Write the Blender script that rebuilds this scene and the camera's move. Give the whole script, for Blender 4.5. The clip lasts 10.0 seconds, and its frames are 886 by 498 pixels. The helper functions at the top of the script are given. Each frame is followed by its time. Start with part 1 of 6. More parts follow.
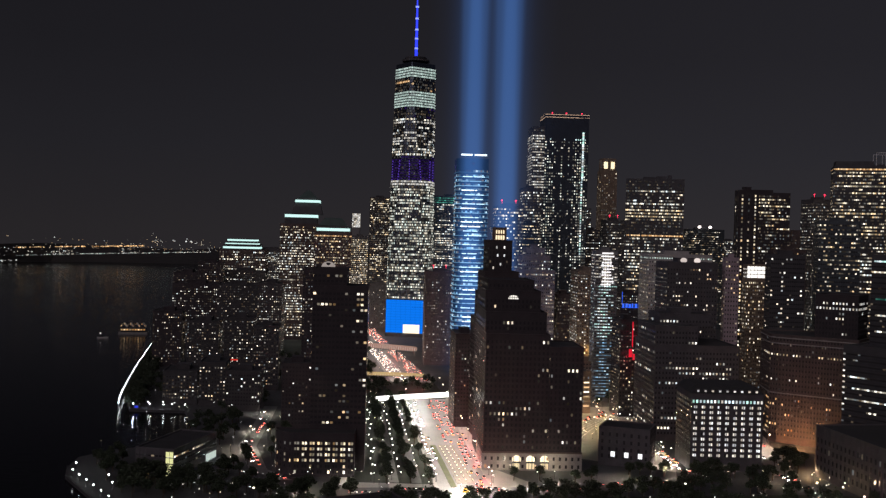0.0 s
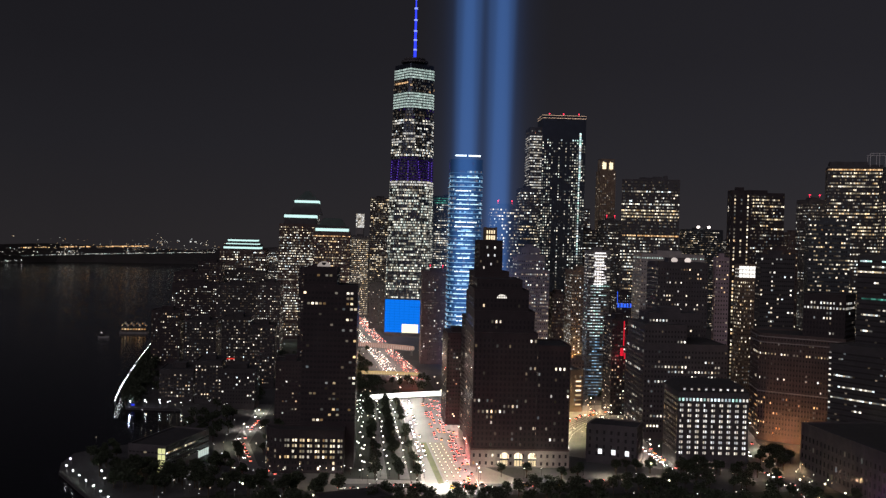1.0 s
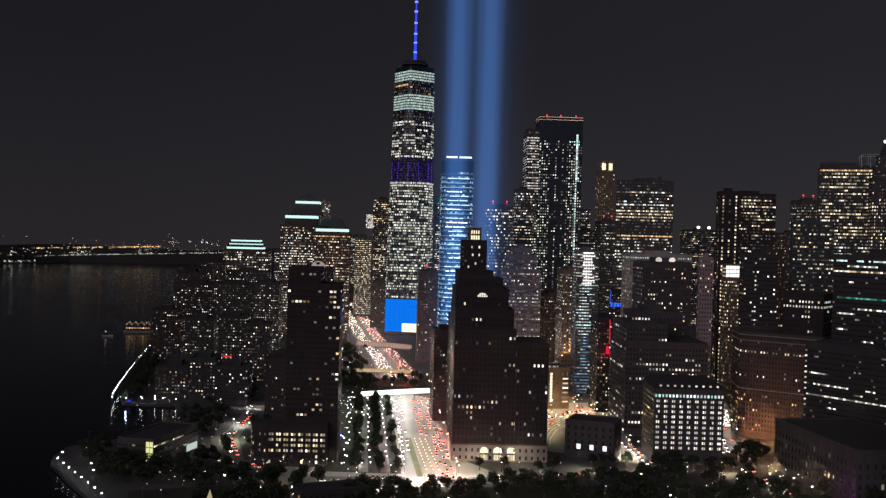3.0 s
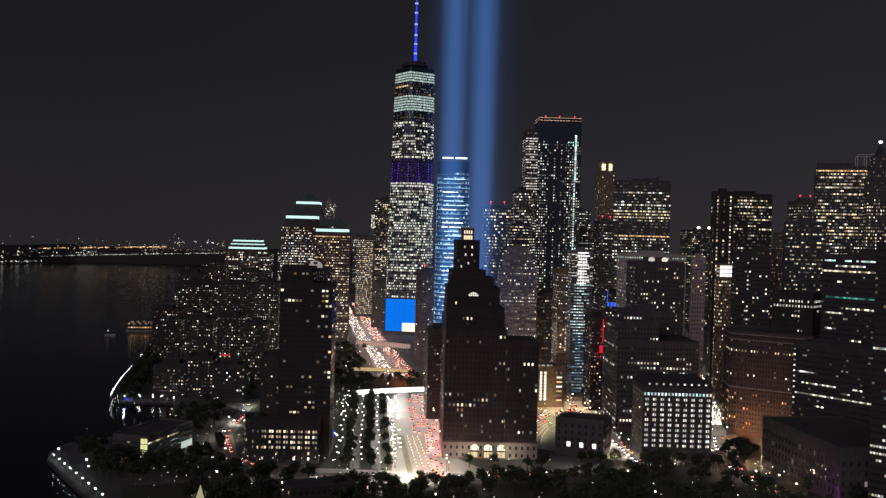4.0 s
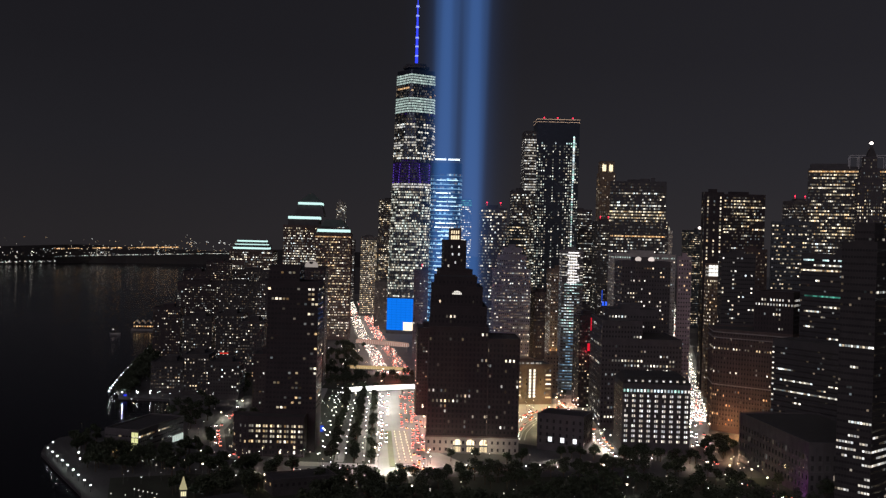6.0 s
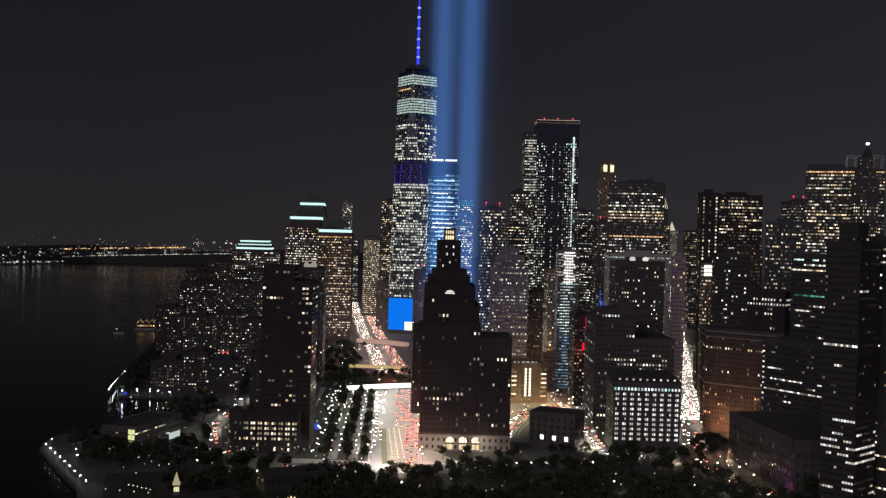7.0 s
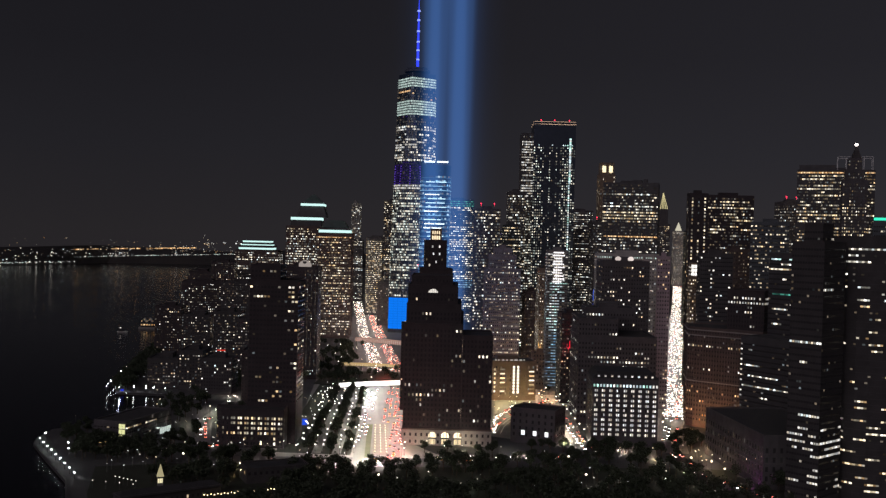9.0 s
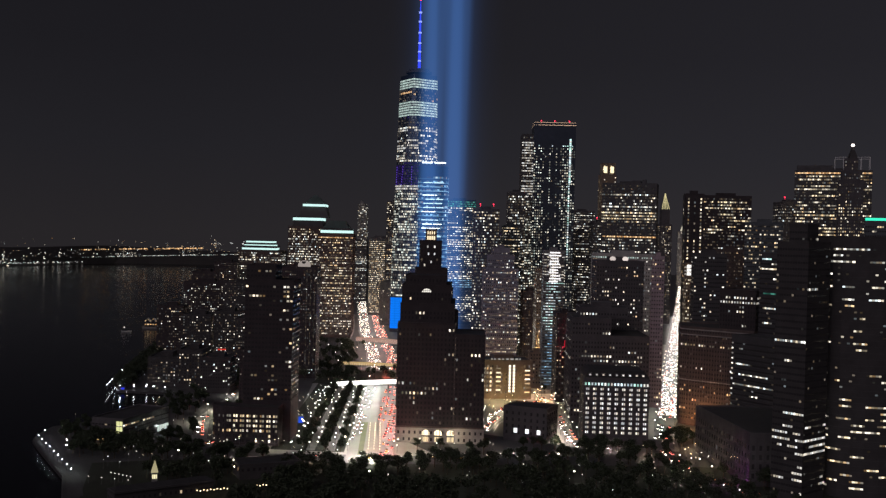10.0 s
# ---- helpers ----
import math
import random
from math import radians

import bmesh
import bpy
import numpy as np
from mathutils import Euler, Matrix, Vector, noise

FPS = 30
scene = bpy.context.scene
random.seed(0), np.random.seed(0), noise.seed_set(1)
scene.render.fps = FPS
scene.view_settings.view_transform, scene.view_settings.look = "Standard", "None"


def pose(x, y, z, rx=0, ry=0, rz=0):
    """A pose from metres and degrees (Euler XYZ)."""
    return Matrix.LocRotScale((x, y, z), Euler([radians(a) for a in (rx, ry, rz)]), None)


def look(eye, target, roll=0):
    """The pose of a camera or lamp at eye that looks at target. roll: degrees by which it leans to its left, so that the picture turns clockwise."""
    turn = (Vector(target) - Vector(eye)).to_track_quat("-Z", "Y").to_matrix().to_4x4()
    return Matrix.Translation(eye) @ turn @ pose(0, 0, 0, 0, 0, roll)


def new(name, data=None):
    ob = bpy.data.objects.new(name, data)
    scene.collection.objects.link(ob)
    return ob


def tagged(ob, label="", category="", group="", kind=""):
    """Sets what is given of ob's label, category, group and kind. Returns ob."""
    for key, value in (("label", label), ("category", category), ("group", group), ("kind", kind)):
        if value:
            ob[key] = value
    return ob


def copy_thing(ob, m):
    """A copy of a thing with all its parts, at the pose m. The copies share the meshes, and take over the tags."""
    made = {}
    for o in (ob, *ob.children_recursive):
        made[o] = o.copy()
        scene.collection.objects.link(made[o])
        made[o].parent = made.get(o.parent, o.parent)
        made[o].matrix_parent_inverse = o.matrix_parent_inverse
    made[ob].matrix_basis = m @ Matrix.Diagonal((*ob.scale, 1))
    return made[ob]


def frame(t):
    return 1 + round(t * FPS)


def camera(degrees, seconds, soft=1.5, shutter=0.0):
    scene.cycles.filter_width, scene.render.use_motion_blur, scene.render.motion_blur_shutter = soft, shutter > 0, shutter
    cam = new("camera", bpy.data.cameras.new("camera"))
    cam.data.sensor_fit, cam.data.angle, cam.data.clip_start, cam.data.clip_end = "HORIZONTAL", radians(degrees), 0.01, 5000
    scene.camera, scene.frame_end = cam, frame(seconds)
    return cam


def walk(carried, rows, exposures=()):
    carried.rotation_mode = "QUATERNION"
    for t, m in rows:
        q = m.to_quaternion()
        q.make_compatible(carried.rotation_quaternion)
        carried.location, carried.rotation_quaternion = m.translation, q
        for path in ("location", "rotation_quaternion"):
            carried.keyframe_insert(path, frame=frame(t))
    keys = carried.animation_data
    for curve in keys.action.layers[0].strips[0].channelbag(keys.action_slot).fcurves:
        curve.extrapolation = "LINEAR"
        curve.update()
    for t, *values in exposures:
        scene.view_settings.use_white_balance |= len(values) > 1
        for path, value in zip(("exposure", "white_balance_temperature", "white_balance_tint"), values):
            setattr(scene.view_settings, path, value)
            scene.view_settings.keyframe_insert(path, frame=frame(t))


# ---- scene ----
cam = camera(46.57, 10.0, 1.35)
# seconds, eye, yaw, pitch, roll
ROWS = [
    (0.0, 0.00, 0.00, 155.27, 0.020, -0.747, 1.550),
    (0.5, 5.89, -4.72, 155.35, 0.170, -0.744, 1.542),
    (1.0, 11.77, -9.40, 155.42, 0.369, -0.741, 1.535),
    (1.5, 17.61, -14.01, 155.48, 0.577, -0.738, 1.530),
    (2.0, 23.43, -18.56, 155.53, 0.781, -0.736, 1.524),
    (2.5, 29.23, -23.06, 155.57, 0.975, -0.733, 1.522),
    (3.0, 35.03, -27.52, 155.61, 1.180, -0.730, 1.519),
    (3.5, 40.82, -31.94, 155.64, 1.379, -0.728, 1.517),
    (4.0, 46.61, -36.34, 155.67, 1.586, -0.725, 1.515),
    (4.5, 52.41, -40.71, 155.70, 1.772, -0.723, 1.514),
    (5.0, 58.22, -45.07, 155.73, 1.960, -0.721, 1.513),
    (5.5, 64.05, -49.42, 155.77, 2.187, -0.718, 1.511),
    (6.0, 69.91, -53.76, 155.81, 2.430, -0.716, 1.509),
    (6.5, 75.80, -58.11, 155.86, 2.671, -0.714, 1.506),
    (7.0, 81.72, -62.46, 155.91, 2.898, -0.712, 1.504),
    (7.5, 87.68, -66.83, 155.97, 3.102, -0.710, 1.499),
    (8.0, 93.69, -71.22, 156.05, 3.277, -0.708, 1.494),
    (8.5, 99.75, -75.64, 156.14, 3.482, -0.706, 1.487),
    (9.0, 105.87, -80.09, 156.24, 3.662, -0.705, 1.480),
    (9.5, 112.07, -84.59, 156.37, 3.896, -0.704, 1.469),
    (10.0, 118.31, -89.12, 156.51, 4.147, -0.702, 1.458),
]
walk(cam, [(t, pose(x, y, z, 90 + p, 0, yaw) @ pose(0, 0, 0, 0, 0, roll)) for t, x, y, z, yaw, p, roll in ROWS])

scene.view_settings.exposure = 0.13

# ---- night sky with the city's own glow ----
world = bpy.data.worlds.new("night_sky")
scene.world = world
world.use_nodes = True
wn, wl = world.node_tree.nodes, world.node_tree.links
wn.clear()
w_out, w_bg = wn.new("ShaderNodeOutputWorld"), wn.new("ShaderNodeBackground")
w_tc, w_sep, w_ramp = wn.new("ShaderNodeTexCoord"), wn.new("ShaderNodeSeparateXYZ"), wn.new("ShaderNodeValToRGB")
wl.new(w_tc.outputs["Generated"], w_sep.inputs[0])
wl.new(w_sep.outputs["Z"], w_ramp.inputs[0])
w_side = wn.new("ShaderNodeMapRange")
w_side.inputs[1].default_value, w_side.inputs[2].default_value = -0.35, 0.35
w_side.inputs[3].default_value, w_side.inputs[4].default_value = 0.88, 1.28
wl.new(w_sep.outputs["X"], w_side.inputs[0])
wl.new(w_side.outputs[0], w_bg.inputs[1])
wl.new(w_ramp.outputs[0], w_bg.inputs[0])
wl.new(w_bg.outputs[0], w_out.inputs[0])
ramp = w_ramp.color_ramp
ramp.elements[0].position, ramp.elements[0].color = 0.0, (0.0205, 0.0184, 0.0205, 1)
ramp.elements[1].position, ramp.elements[1].color = 0.35, (0.0100, 0.0096, 0.0122, 1)
e = ramp.elements.new(0.08)
e.color = (0.0160, 0.0153, 0.0186, 1)
e = ramp.elements.new(0.17)
e.color = (0.0124, 0.0118, 0.0147, 1)


# unseen dim fill sun, added from the harbour side to lift dark facades
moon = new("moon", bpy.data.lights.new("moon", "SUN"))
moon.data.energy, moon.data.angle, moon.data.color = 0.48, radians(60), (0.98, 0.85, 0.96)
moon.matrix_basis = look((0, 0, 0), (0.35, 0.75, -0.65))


def street_or_wash_lamp(x, y, z, watts, colour=(1.0, 0.86, 0.68), radius=0.5):
    """Shielded downward lamp, for street lamps or added washes; low ones are bare bulbs."""
    lamp = new("street_glow", bpy.data.lights.new("street_glow", "SPOT" if z > 7.5 else "POINT"))
    if z > 7.5:
        lamp.data.spot_size, lamp.data.spot_blend = radians(152), 0.6
    lamp.data.energy, lamp.data.color, lamp.data.shadow_soft_size = watts, colour, radius
    lamp.location = (x, y, z)


# highway lamps: each carriageway, then the far stretch
for k in range(15):
    y = 625 + k * 25
    c = 17 - (y - 640) * 0.083
    street_or_wash_lamp(c - 13, y, 10.5, 15000, (1.0, 0.93, 0.82))
    street_or_wash_lamp(c + 8, y + 12, 10.5, 20000, (1.0, 0.80, 0.68))
for k in range(2, 20):
    y = 1000 + k * 48
    c = -20 - (y - 1000) * 0.165
    street_or_wash_lamp(c - 12 + 24 * (k % 2), y, 7.4, 22000, (1.0, 0.76, 0.66))
for k in range(22):
    y = 770 + k * 62
    street_or_wash_lamp(252 + (y - 888) * 0.158 + (6 if k % 2 else 14), y, 11, 60000 if k > 2 else 30000, (1.0, 0.92, 0.84))
# red lamps added as the tail lights' glow on the road
for k in range(6):
    street_or_wash_lamp(29 - k * 2.6, 650 + k * 50, 2.4, 7000, (1.0, 0.10, 0.10))
for k in range(5):
    street_or_wash_lamp(-22 - k * 11, 1030 + k * 60, 3.0, 6000, (1.0, 0.14, 0.12))
for k in range(6):
    street_or_wash_lamp(-222 + 13 * k, 637 - 19 * k, 4.2, 260, (0.92, 1.0, 0.95), 0.3)
# bridge, plaza and ramps, side streets, avenue; some added only to brighten walls
for x, y, z, w, c in (
    (-24, 900, 9, 34000, (1.0, 0.97, 0.92)), (-22, 872, 9, 24000, (1.0, 0.97, 0.92)), (-19, 845, 9, 14000, (1.0, 0.97, 0.92)), (-24.5, 935, 5, 20000, (1.0, 0.98, 0.95)),
    (96, 862, 12, 24000, (1.0, 0.72, 0.36)), (112, 815, 11, 14000, (1.0, 0.80, 0.50)), (98, 770, 11, 9000, (1.0, 0.85, 0.6)), (126, 885, 12, 20000, (1.0, 0.66, 0.32)), (150, 915, 11, 34000, (1.0, 0.62, 0.36)),
    (140, 830, 11, 28000, (1.0, 0.66, 0.34)), (140, 965, 8, 30000, (1.0, 0.55, 0.3)), (150, 790, 10, 12000, (1.0, 0.80, 0.55)), (163, 715, 9, 24000, (1.0, 0.88, 0.70)), (152, 750, 9, 24000, (1.0, 0.88, 0.7)),
    (-141, 790, 9, 10000, (1.0, 0.92, 0.80)), (-146, 870, 9, 8000, (1.0, 0.92, 0.80)), (262, 792, 7, 9000, (1.0, 0.46, 0.2)), (277, 782, 7, 9000, (1.0, 0.46, 0.2)), (294, 768, 7, 8000, (1.0, 0.46, 0.2)), (266, 700, 9, 4000, (1.0, 0.7, 0.42)), (-135, 725, 9, 16000, (1.0, 0.88, 0.70)), (-98, 655, 9, 3500, (1.0, 0.9, 0.76)), (-60, 640, 9, 4500, (1.0, 0.92, 0.8)),
    (-62, 700, 9, 5000, (1.0, 0.90, 0.76)), (-66, 780, 9, 5000, (1.0, 0.90, 0.76)), (-72, 860, 9, 5000, (1.0, 0.90, 0.76)), (-33, 660, 5, 6000, (1.0, 0.93, 0.82)), (-16, 680, 5, 5000, (1.0, 0.93, 0.82)), (-40, 730, 5, 6000, (1.0, 0.93, 0.82)), (-20, 745, 5, 5000, (1.0, 0.93, 0.82)), (-46, 800, 5, 6000, (1.0, 0.93, 0.82)), (-28, 815, 5, 2500, (1.0, 0.93, 0.82)), (-54, 880, 5, 6000, (1.0, 0.93, 0.82)), (-34, 900, 5, 2500, (1.0, 0.93, 0.82)), (12, 628, 10, 26000, (1.0, 0.92, 0.82)), (40, 632, 10, 20000, (1.0, 0.9, 0.8)), (-30, 615, 10, 6000, (1.0, 0.92, 0.82)),
    (20, 618, 10, 26000, (1.0, 0.90, 0.78)), (-8, 600, 10, 16000, (1.0, 0.90, 0.78)), (46, 676, 6, 2200, (1.0, 0.86, 0.64)), (76, 678, 6, 2200, (1.0, 0.86, 0.64)), (60, 640, 8, 12000, (1.0, 0.88, 0.72)), (120, 664, 8, 9000, (1.0, 0.88, 0.72)), (150, 676, 8, 8500, (1.0, 0.84, 0.66)), (104, 896, 7.4, 7000, (1.0, 0.74, 0.36)), (122, 900, 7.4, 6000, (1.0, 0.70, 0.34)), (82, 652, 8, 9000, (1.0, 0.88, 0.72)),
    (190, 690, 8, 9000, (1.0, 0.86, 0.70)), (214, 668, 8, 6000, (1.0, 0.80, 0.6)), (252, 690, 8, 9000, (1.0, 0.66, 0.36)), (250, 640, 7.4, 2600, (1.0, 0.66, 0.36)),
    (270, 784, 5, 1800, (1.0, 0.50, 0.22)), (286, 772, 5, 1800, (1.0, 0.48, 0.22)), (262, 586, 4, 2200, (0.80, 0.14, 0.9)), (238, 640, 8, 7000, (1.0, 0.9, 0.75)), (252, 605, 8, 5000, (1.0, 0.85, 0.65)), (222, 590, 8, 5000, (1.0, 0.95, 0.85)), (85, 560, 4, 900, (0.9, 1.0, 0.75)), (120, 600, 4, 900, (1.0, 0.95, 0.8)), (60, 585, 4, 700, (1.0, 0.95, 0.8)), (160, 575, 4, 900, (1.0, 0.95, 0.85)),
    (134, 1058, 5, 12000, (1.0, 0.52, 0.16)), (148, 1060, 6, 4000, (1.0, 0.6, 0.25)),
    (-146, 690, 4, 1500, (0.85, 1.0, 0.92)), (-152, 640, 4, 900, (0.95, 1.0, 0.9)), (-110, 560, 5, 1000, (0.9, 1.0, 0.92)), (-60, 560, 5, 900, (1.0, 0.8, 0.5)), (80, 560, 4, 500, (0.95, 1.0, 0.75)), (190, 600, 5, 1200, (1.0, 0.92, 0.8)), (235, 575, 5, 1500, (1.0, 0.92, 0.8)),
    (-50, 598, 10, 16000, (1.0, 0.84, 0.68)), (-12, 604, 10, 14000, (1.0, 0.84, 0.68)), (-80, 606, 10, 4000, (1.0, 0.84, 0.68)),
    (-215, 1405, 8, 14000, (0.8, 1.0, 0.95)), (-225, 1230, 8, 5000, (1.0, 0.85, 0.65)), (-262, 880, 6, 1500, (0.6, 0.7, 1.0)),
):
    street_or_wash_lamp(x, y, z, w * (1.95 if z > 7.5 else 1.15), c)


# open floodlights that wash the hotel; two red lamps added as the sign's glow
for x, y, z, w, c in ((143, 1064, 31, 15000, (1.0, 0.58, 0.20)), (152, 1064, 30, 15000, (1.0, 0.60, 0.22)), (161, 1064, 31, 12000, (1.0, 0.58, 0.20)), (166, 900, 52, 1500, (1.0, 0.05, 0.08)), (170, 901, 70, 700, (1.0, 0.05, 0.08))):
    flood = new("wall_floodlight", bpy.data.lights.new("wall_floodlight", "POINT"))
    flood.data.energy, flood.data.color, flood.data.shadow_soft_size = w, c, 0.6
    flood.location = (x, y, z)


# ---- materials ----
def node_mat(name):
    m = bpy.data.materials.new(name)
    m.use_nodes = True
    nt = m.node_tree
    return m, nt, nt.nodes["Principled BSDF"]


def surface(name, base, rough=0.8, metal=0.0, vary=0.35, scale=0.15, grain=2.0, bump=0.3, spec=0.5):
    """Weathered surface: broad stains and fine grain over a base colour, per-object shift."""
    m, nt, b = node_mat(name)
    n, l = nt.nodes, nt.links
    tc = n.new("ShaderNodeTexCoord")
    big, fine = n.new("ShaderNodeTexNoise"), n.new("ShaderNodeTexNoise")
    big.inputs["Scale"].default_value, big.inputs["Detail"].default_value = scale, 5.0
    fine.inputs["Scale"].default_value, fine.inputs["Detail"].default_value = grain, 3.0
    l.new(tc.outputs["Object"], big.inputs[0])
    l.new(tc.outputs["Object"], fine.inputs[0])
    add = n.new("ShaderNodeMath")
    add.operation = "ADD"
    l.new(big.outputs[0], add.inputs[0])
    l.new(fine.outputs[0], add.inputs[1])
    rng = n.new("ShaderNodeMapRange")
    rng.inputs[1].default_value, rng.inputs[2].default_value = 0.6, 1.4
    rng.inputs[3].default_value, rng.inputs[4].default_value = 1 - vary, 1 + vary
    l.new(add.outputs[0], rng.inputs[0])
    mul = n.new("ShaderNodeVectorMath")
    mul.operation = "SCALE"
    mul.inputs[0].default_value = base
    l.new(rng.outputs[0], mul.inputs["Scale"])
    l.new(mul.outputs[0], b.inputs["Base Color"])
    b.inputs["Roughness"].default_value, b.inputs["Metallic"].default_value = rough, metal
    b.inputs["Specular IOR Level"].default_value = spec
    if bump:
        bm = n.new("ShaderNodeBump")
        bm.inputs["Strength"].default_value, bm.inputs["Distance"].default_value = bump, 0.05
        l.new(fine.outputs[0], bm.inputs["Height"])
        l.new(bm.outputs[0], b.inputs["Normal"])
    return m


def glow(name, stops, low, high, island=True):
    """Lit panes or lamps: colour and brightness differ from piece to piece."""
    m = bpy.data.materials.new(name)
    m.use_nodes = True
    nt = m.node_tree
    n, l = nt.nodes, nt.links
    n.clear()
    out, em = n.new("ShaderNodeOutputMaterial"), n.new("ShaderNodeEmission")
    cr = n.new("ShaderNodeValToRGB")
    cr.color_ramp.interpolation = "LINEAR"
    while len(cr.color_ramp.elements) < len(stops):
        cr.color_ramp.elements.new(0.5)
    for i, (p, c) in enumerate(stops):
        cr.color_ramp.elements[i].position, cr.color_ramp.elements[i].color = p, (*c, 1)
    if island:
        src = n.new("ShaderNodeNewGeometry").outputs["Random Per Island"]
    else:
        src = n.new("ShaderNodeObjectInfo").outputs["Random"]
    scr = n.new("ShaderNodeMath")
    scr.operation, scr.inputs[1].default_value = "MULTIPLY", 7.31
    fr = n.new("ShaderNodeMath")
    fr.operation = "FRACT"
    l.new(src, scr.inputs[0])
    l.new(scr.outputs[0], fr.inputs[0])
    pw = n.new("ShaderNodeMath")
    pw.operation, pw.inputs[1].default_value = "POWER", 2.4
    l.new(fr.outputs[0], pw.inputs[0])
    rng = n.new("ShaderNodeMapRange")
    rng.inputs[3].default_value, rng.inputs[4].default_value = low, high
    l.new(pw.outputs[0], rng.inputs[0])
    l.new(src, cr.inputs[0])
    l.new(cr.outputs[0], em.inputs[0])
    l.new(rng.outputs[0], em.inputs[1])
    l.new(em.outputs[0], out.inputs[0])
    return m


WARM, AMBER, WHITE, COOL = (1.0, 0.72, 0.42), (1.0, 0.48, 0.16), (1.0, 0.92, 0.80), (0.72, 0.90, 1.0)
GREEN, BLUE, VIOLET, RED = (0.55, 1.0, 0.85), (0.10, 0.30, 1.0), (0.22, 0.08, 1.0), (1.0, 0.05, 0.05)
LIT = {}
for key, stops, low, high in (
    ("office", [(0, (1.0, 0.70, 0.42)), (0.12, (1.0, 0.86, 0.64)), (0.45, (1.0, 0.93, 0.79)), (0.75, (0.98, 0.98, 0.90)), (1, COOL)], 0.10, 2.1),
    ("warm", [(0, (1.0, 0.58, 0.28)), (0.2, (1.0, 0.76, 0.48)), (0.5, (1.0, 0.86, 0.66)), (1, (0.98, 0.97, 0.92))], 0.08, 2.0),
    ("amber", [(0, AMBER), (1, WARM)], 0.4, 1.7),
    ("white", [(0, (1.0, 0.86, 0.66)), (0.3, WHITE), (1, (0.93, 0.97, 1.0))], 0.35, 1.3),
    ("cool", [(0, WHITE), (0.4, COOL), (1, GREEN)], 0.5, 1.8),
    ("green", [(0, (0.85, 1.0, 0.93)), (1, (0.74, 1.0, 0.90))], 0.40, 0.95),
    ("ice", [(0, (0.16, 0.38, 0.66)), (0.5, (0.34, 0.66, 0.95)), (1, (0.75, 0.93, 1.0))], 0.12, 1.2),
    ("gold", [(0, (1.0, 0.60, 0.27)), (0.25, (1.0, 0.78, 0.48)), (0.6, (1.0, 0.87, 0.64)), (1, WHITE)], 0.12, 1.9),
    ("dim", [(0, WARM), (0.6, (1.0, 0.85, 0.7)), (1, COOL)], 0.015, 0.20),
    ("tower", [(0, (1.0, 0.84, 0.60)), (0.3, (1.0, 0.95, 0.80)), (0.7, (0.97, 1.0, 0.90)), (1, (0.80, 1.0, 0.92))], 0.10, 1.6),
    ("teal", [(0, (0.10, 0.85, 0.62)), (1, (0.3, 1.0, 0.8))], 0.05, 0.6),
    ("violet", [(0, VIOLET), (1, (0.30, 0.12, 0.9))], 0.02, 0.14),
):
    LIT[key] = (glow("lit_" + key, stops, low, high, True), glow("lit_pane_" + key, stops, low, high, False))


def lamp_mat(name, colour, strength):
    m = bpy.data.materials.new(name)
    m.use_nodes = True
    n = m.node_tree.nodes
    n.clear()
    out, em = n.new("ShaderNodeOutputMaterial"), n.new("ShaderNodeEmission")
    em.inputs[0].default_value, em.inputs[1].default_value = (*colour, 1), strength
    m.node_tree.links.new(em.outputs[0], out.inputs[0])
    return m


M_STONE = surface("limestone", (0.29, 0.265, 0.25), 0.85)
M_PALE = surface("pale_stone", (0.42, 0.39, 0.36), 0.85)
M_BRICK = surface("brown_brick", (0.102, 0.075, 0.068), 0.9)
M_DARKBRICK = surface("dark_brick", (0.048, 0.038, 0.040), 0.9)
# Base colours of the next two are set dark for walls unlit at night.
M_DARKSTONE = surface("dark_grey_stone", (0.088, 0.080, 0.084), 0.88)
M_BLACKSTONE = surface("near_black_stone", (0.06, 0.055, 0.055), 0.9)
M_TAN = surface("tan_brick", (0.22, 0.16, 0.115), 0.88)
M_CONC = surface("concrete", (0.22, 0.21, 0.20), 0.85)
M_STEEL = surface("dark_steel", (0.07, 0.066, 0.068), 0.7, 0.0)
M_CURTAIN = surface("curtain_wall_metal", (0.10, 0.11, 0.12), 0.35, 0.7, bump=0.1)
M_GLASS = surface("window_glass", (0.042, 0.040, 0.042), 0.2, 0.0, 0.2, bump=0.0, spec=0.6)
M_BLUEGLASS = surface("blue_glass", (0.03, 0.06, 0.10), 0.12, 0.2, 0.2, bump=0.0)
M_ROOF = surface("roof_tar", (0.032, 0.031, 0.031), 0.95)
M_COPPER = surface("green_copper", (0.06, 0.09, 0.08), 0.7)
M_ASPHALT = surface("asphalt", (0.055, 0.054, 0.053), 0.85, vary=0.3, scale=0.05, grain=1.0)
M_ROADWAY = surface("worn_concrete_road", (0.13, 0.125, 0.12), 0.75, vary=0.3, scale=0.05, grain=0.7)
M_PAVE = surface("pavement", (0.22, 0.21, 0.19), 0.88, vary=0.25, scale=0.08, grain=0.8)
M_TANPAVE = surface("tan_paving", (0.16, 0.145, 0.12), 0.88, vary=0.3, scale=0.1, grain=0.8)
M_PATH = surface("path_paving", (0.13, 0.125, 0.115), 0.88, vary=0.35, scale=0.12, grain=0.8)
M_CITY = surface("city_ground", (0.05, 0.049, 0.049), 0.9, vary=0.4, scale=0.03, grain=0.5)
M_SHAFT = surface("shaft_glass", (0.12, 0.14, 0.18), 0.3, 0.85, 0.15, bump=0.0)
M_SOIL = surface("park_ground", (0.022, 0.026, 0.014), 0.95, vary=0.5, scale=0.06, grain=0.9)
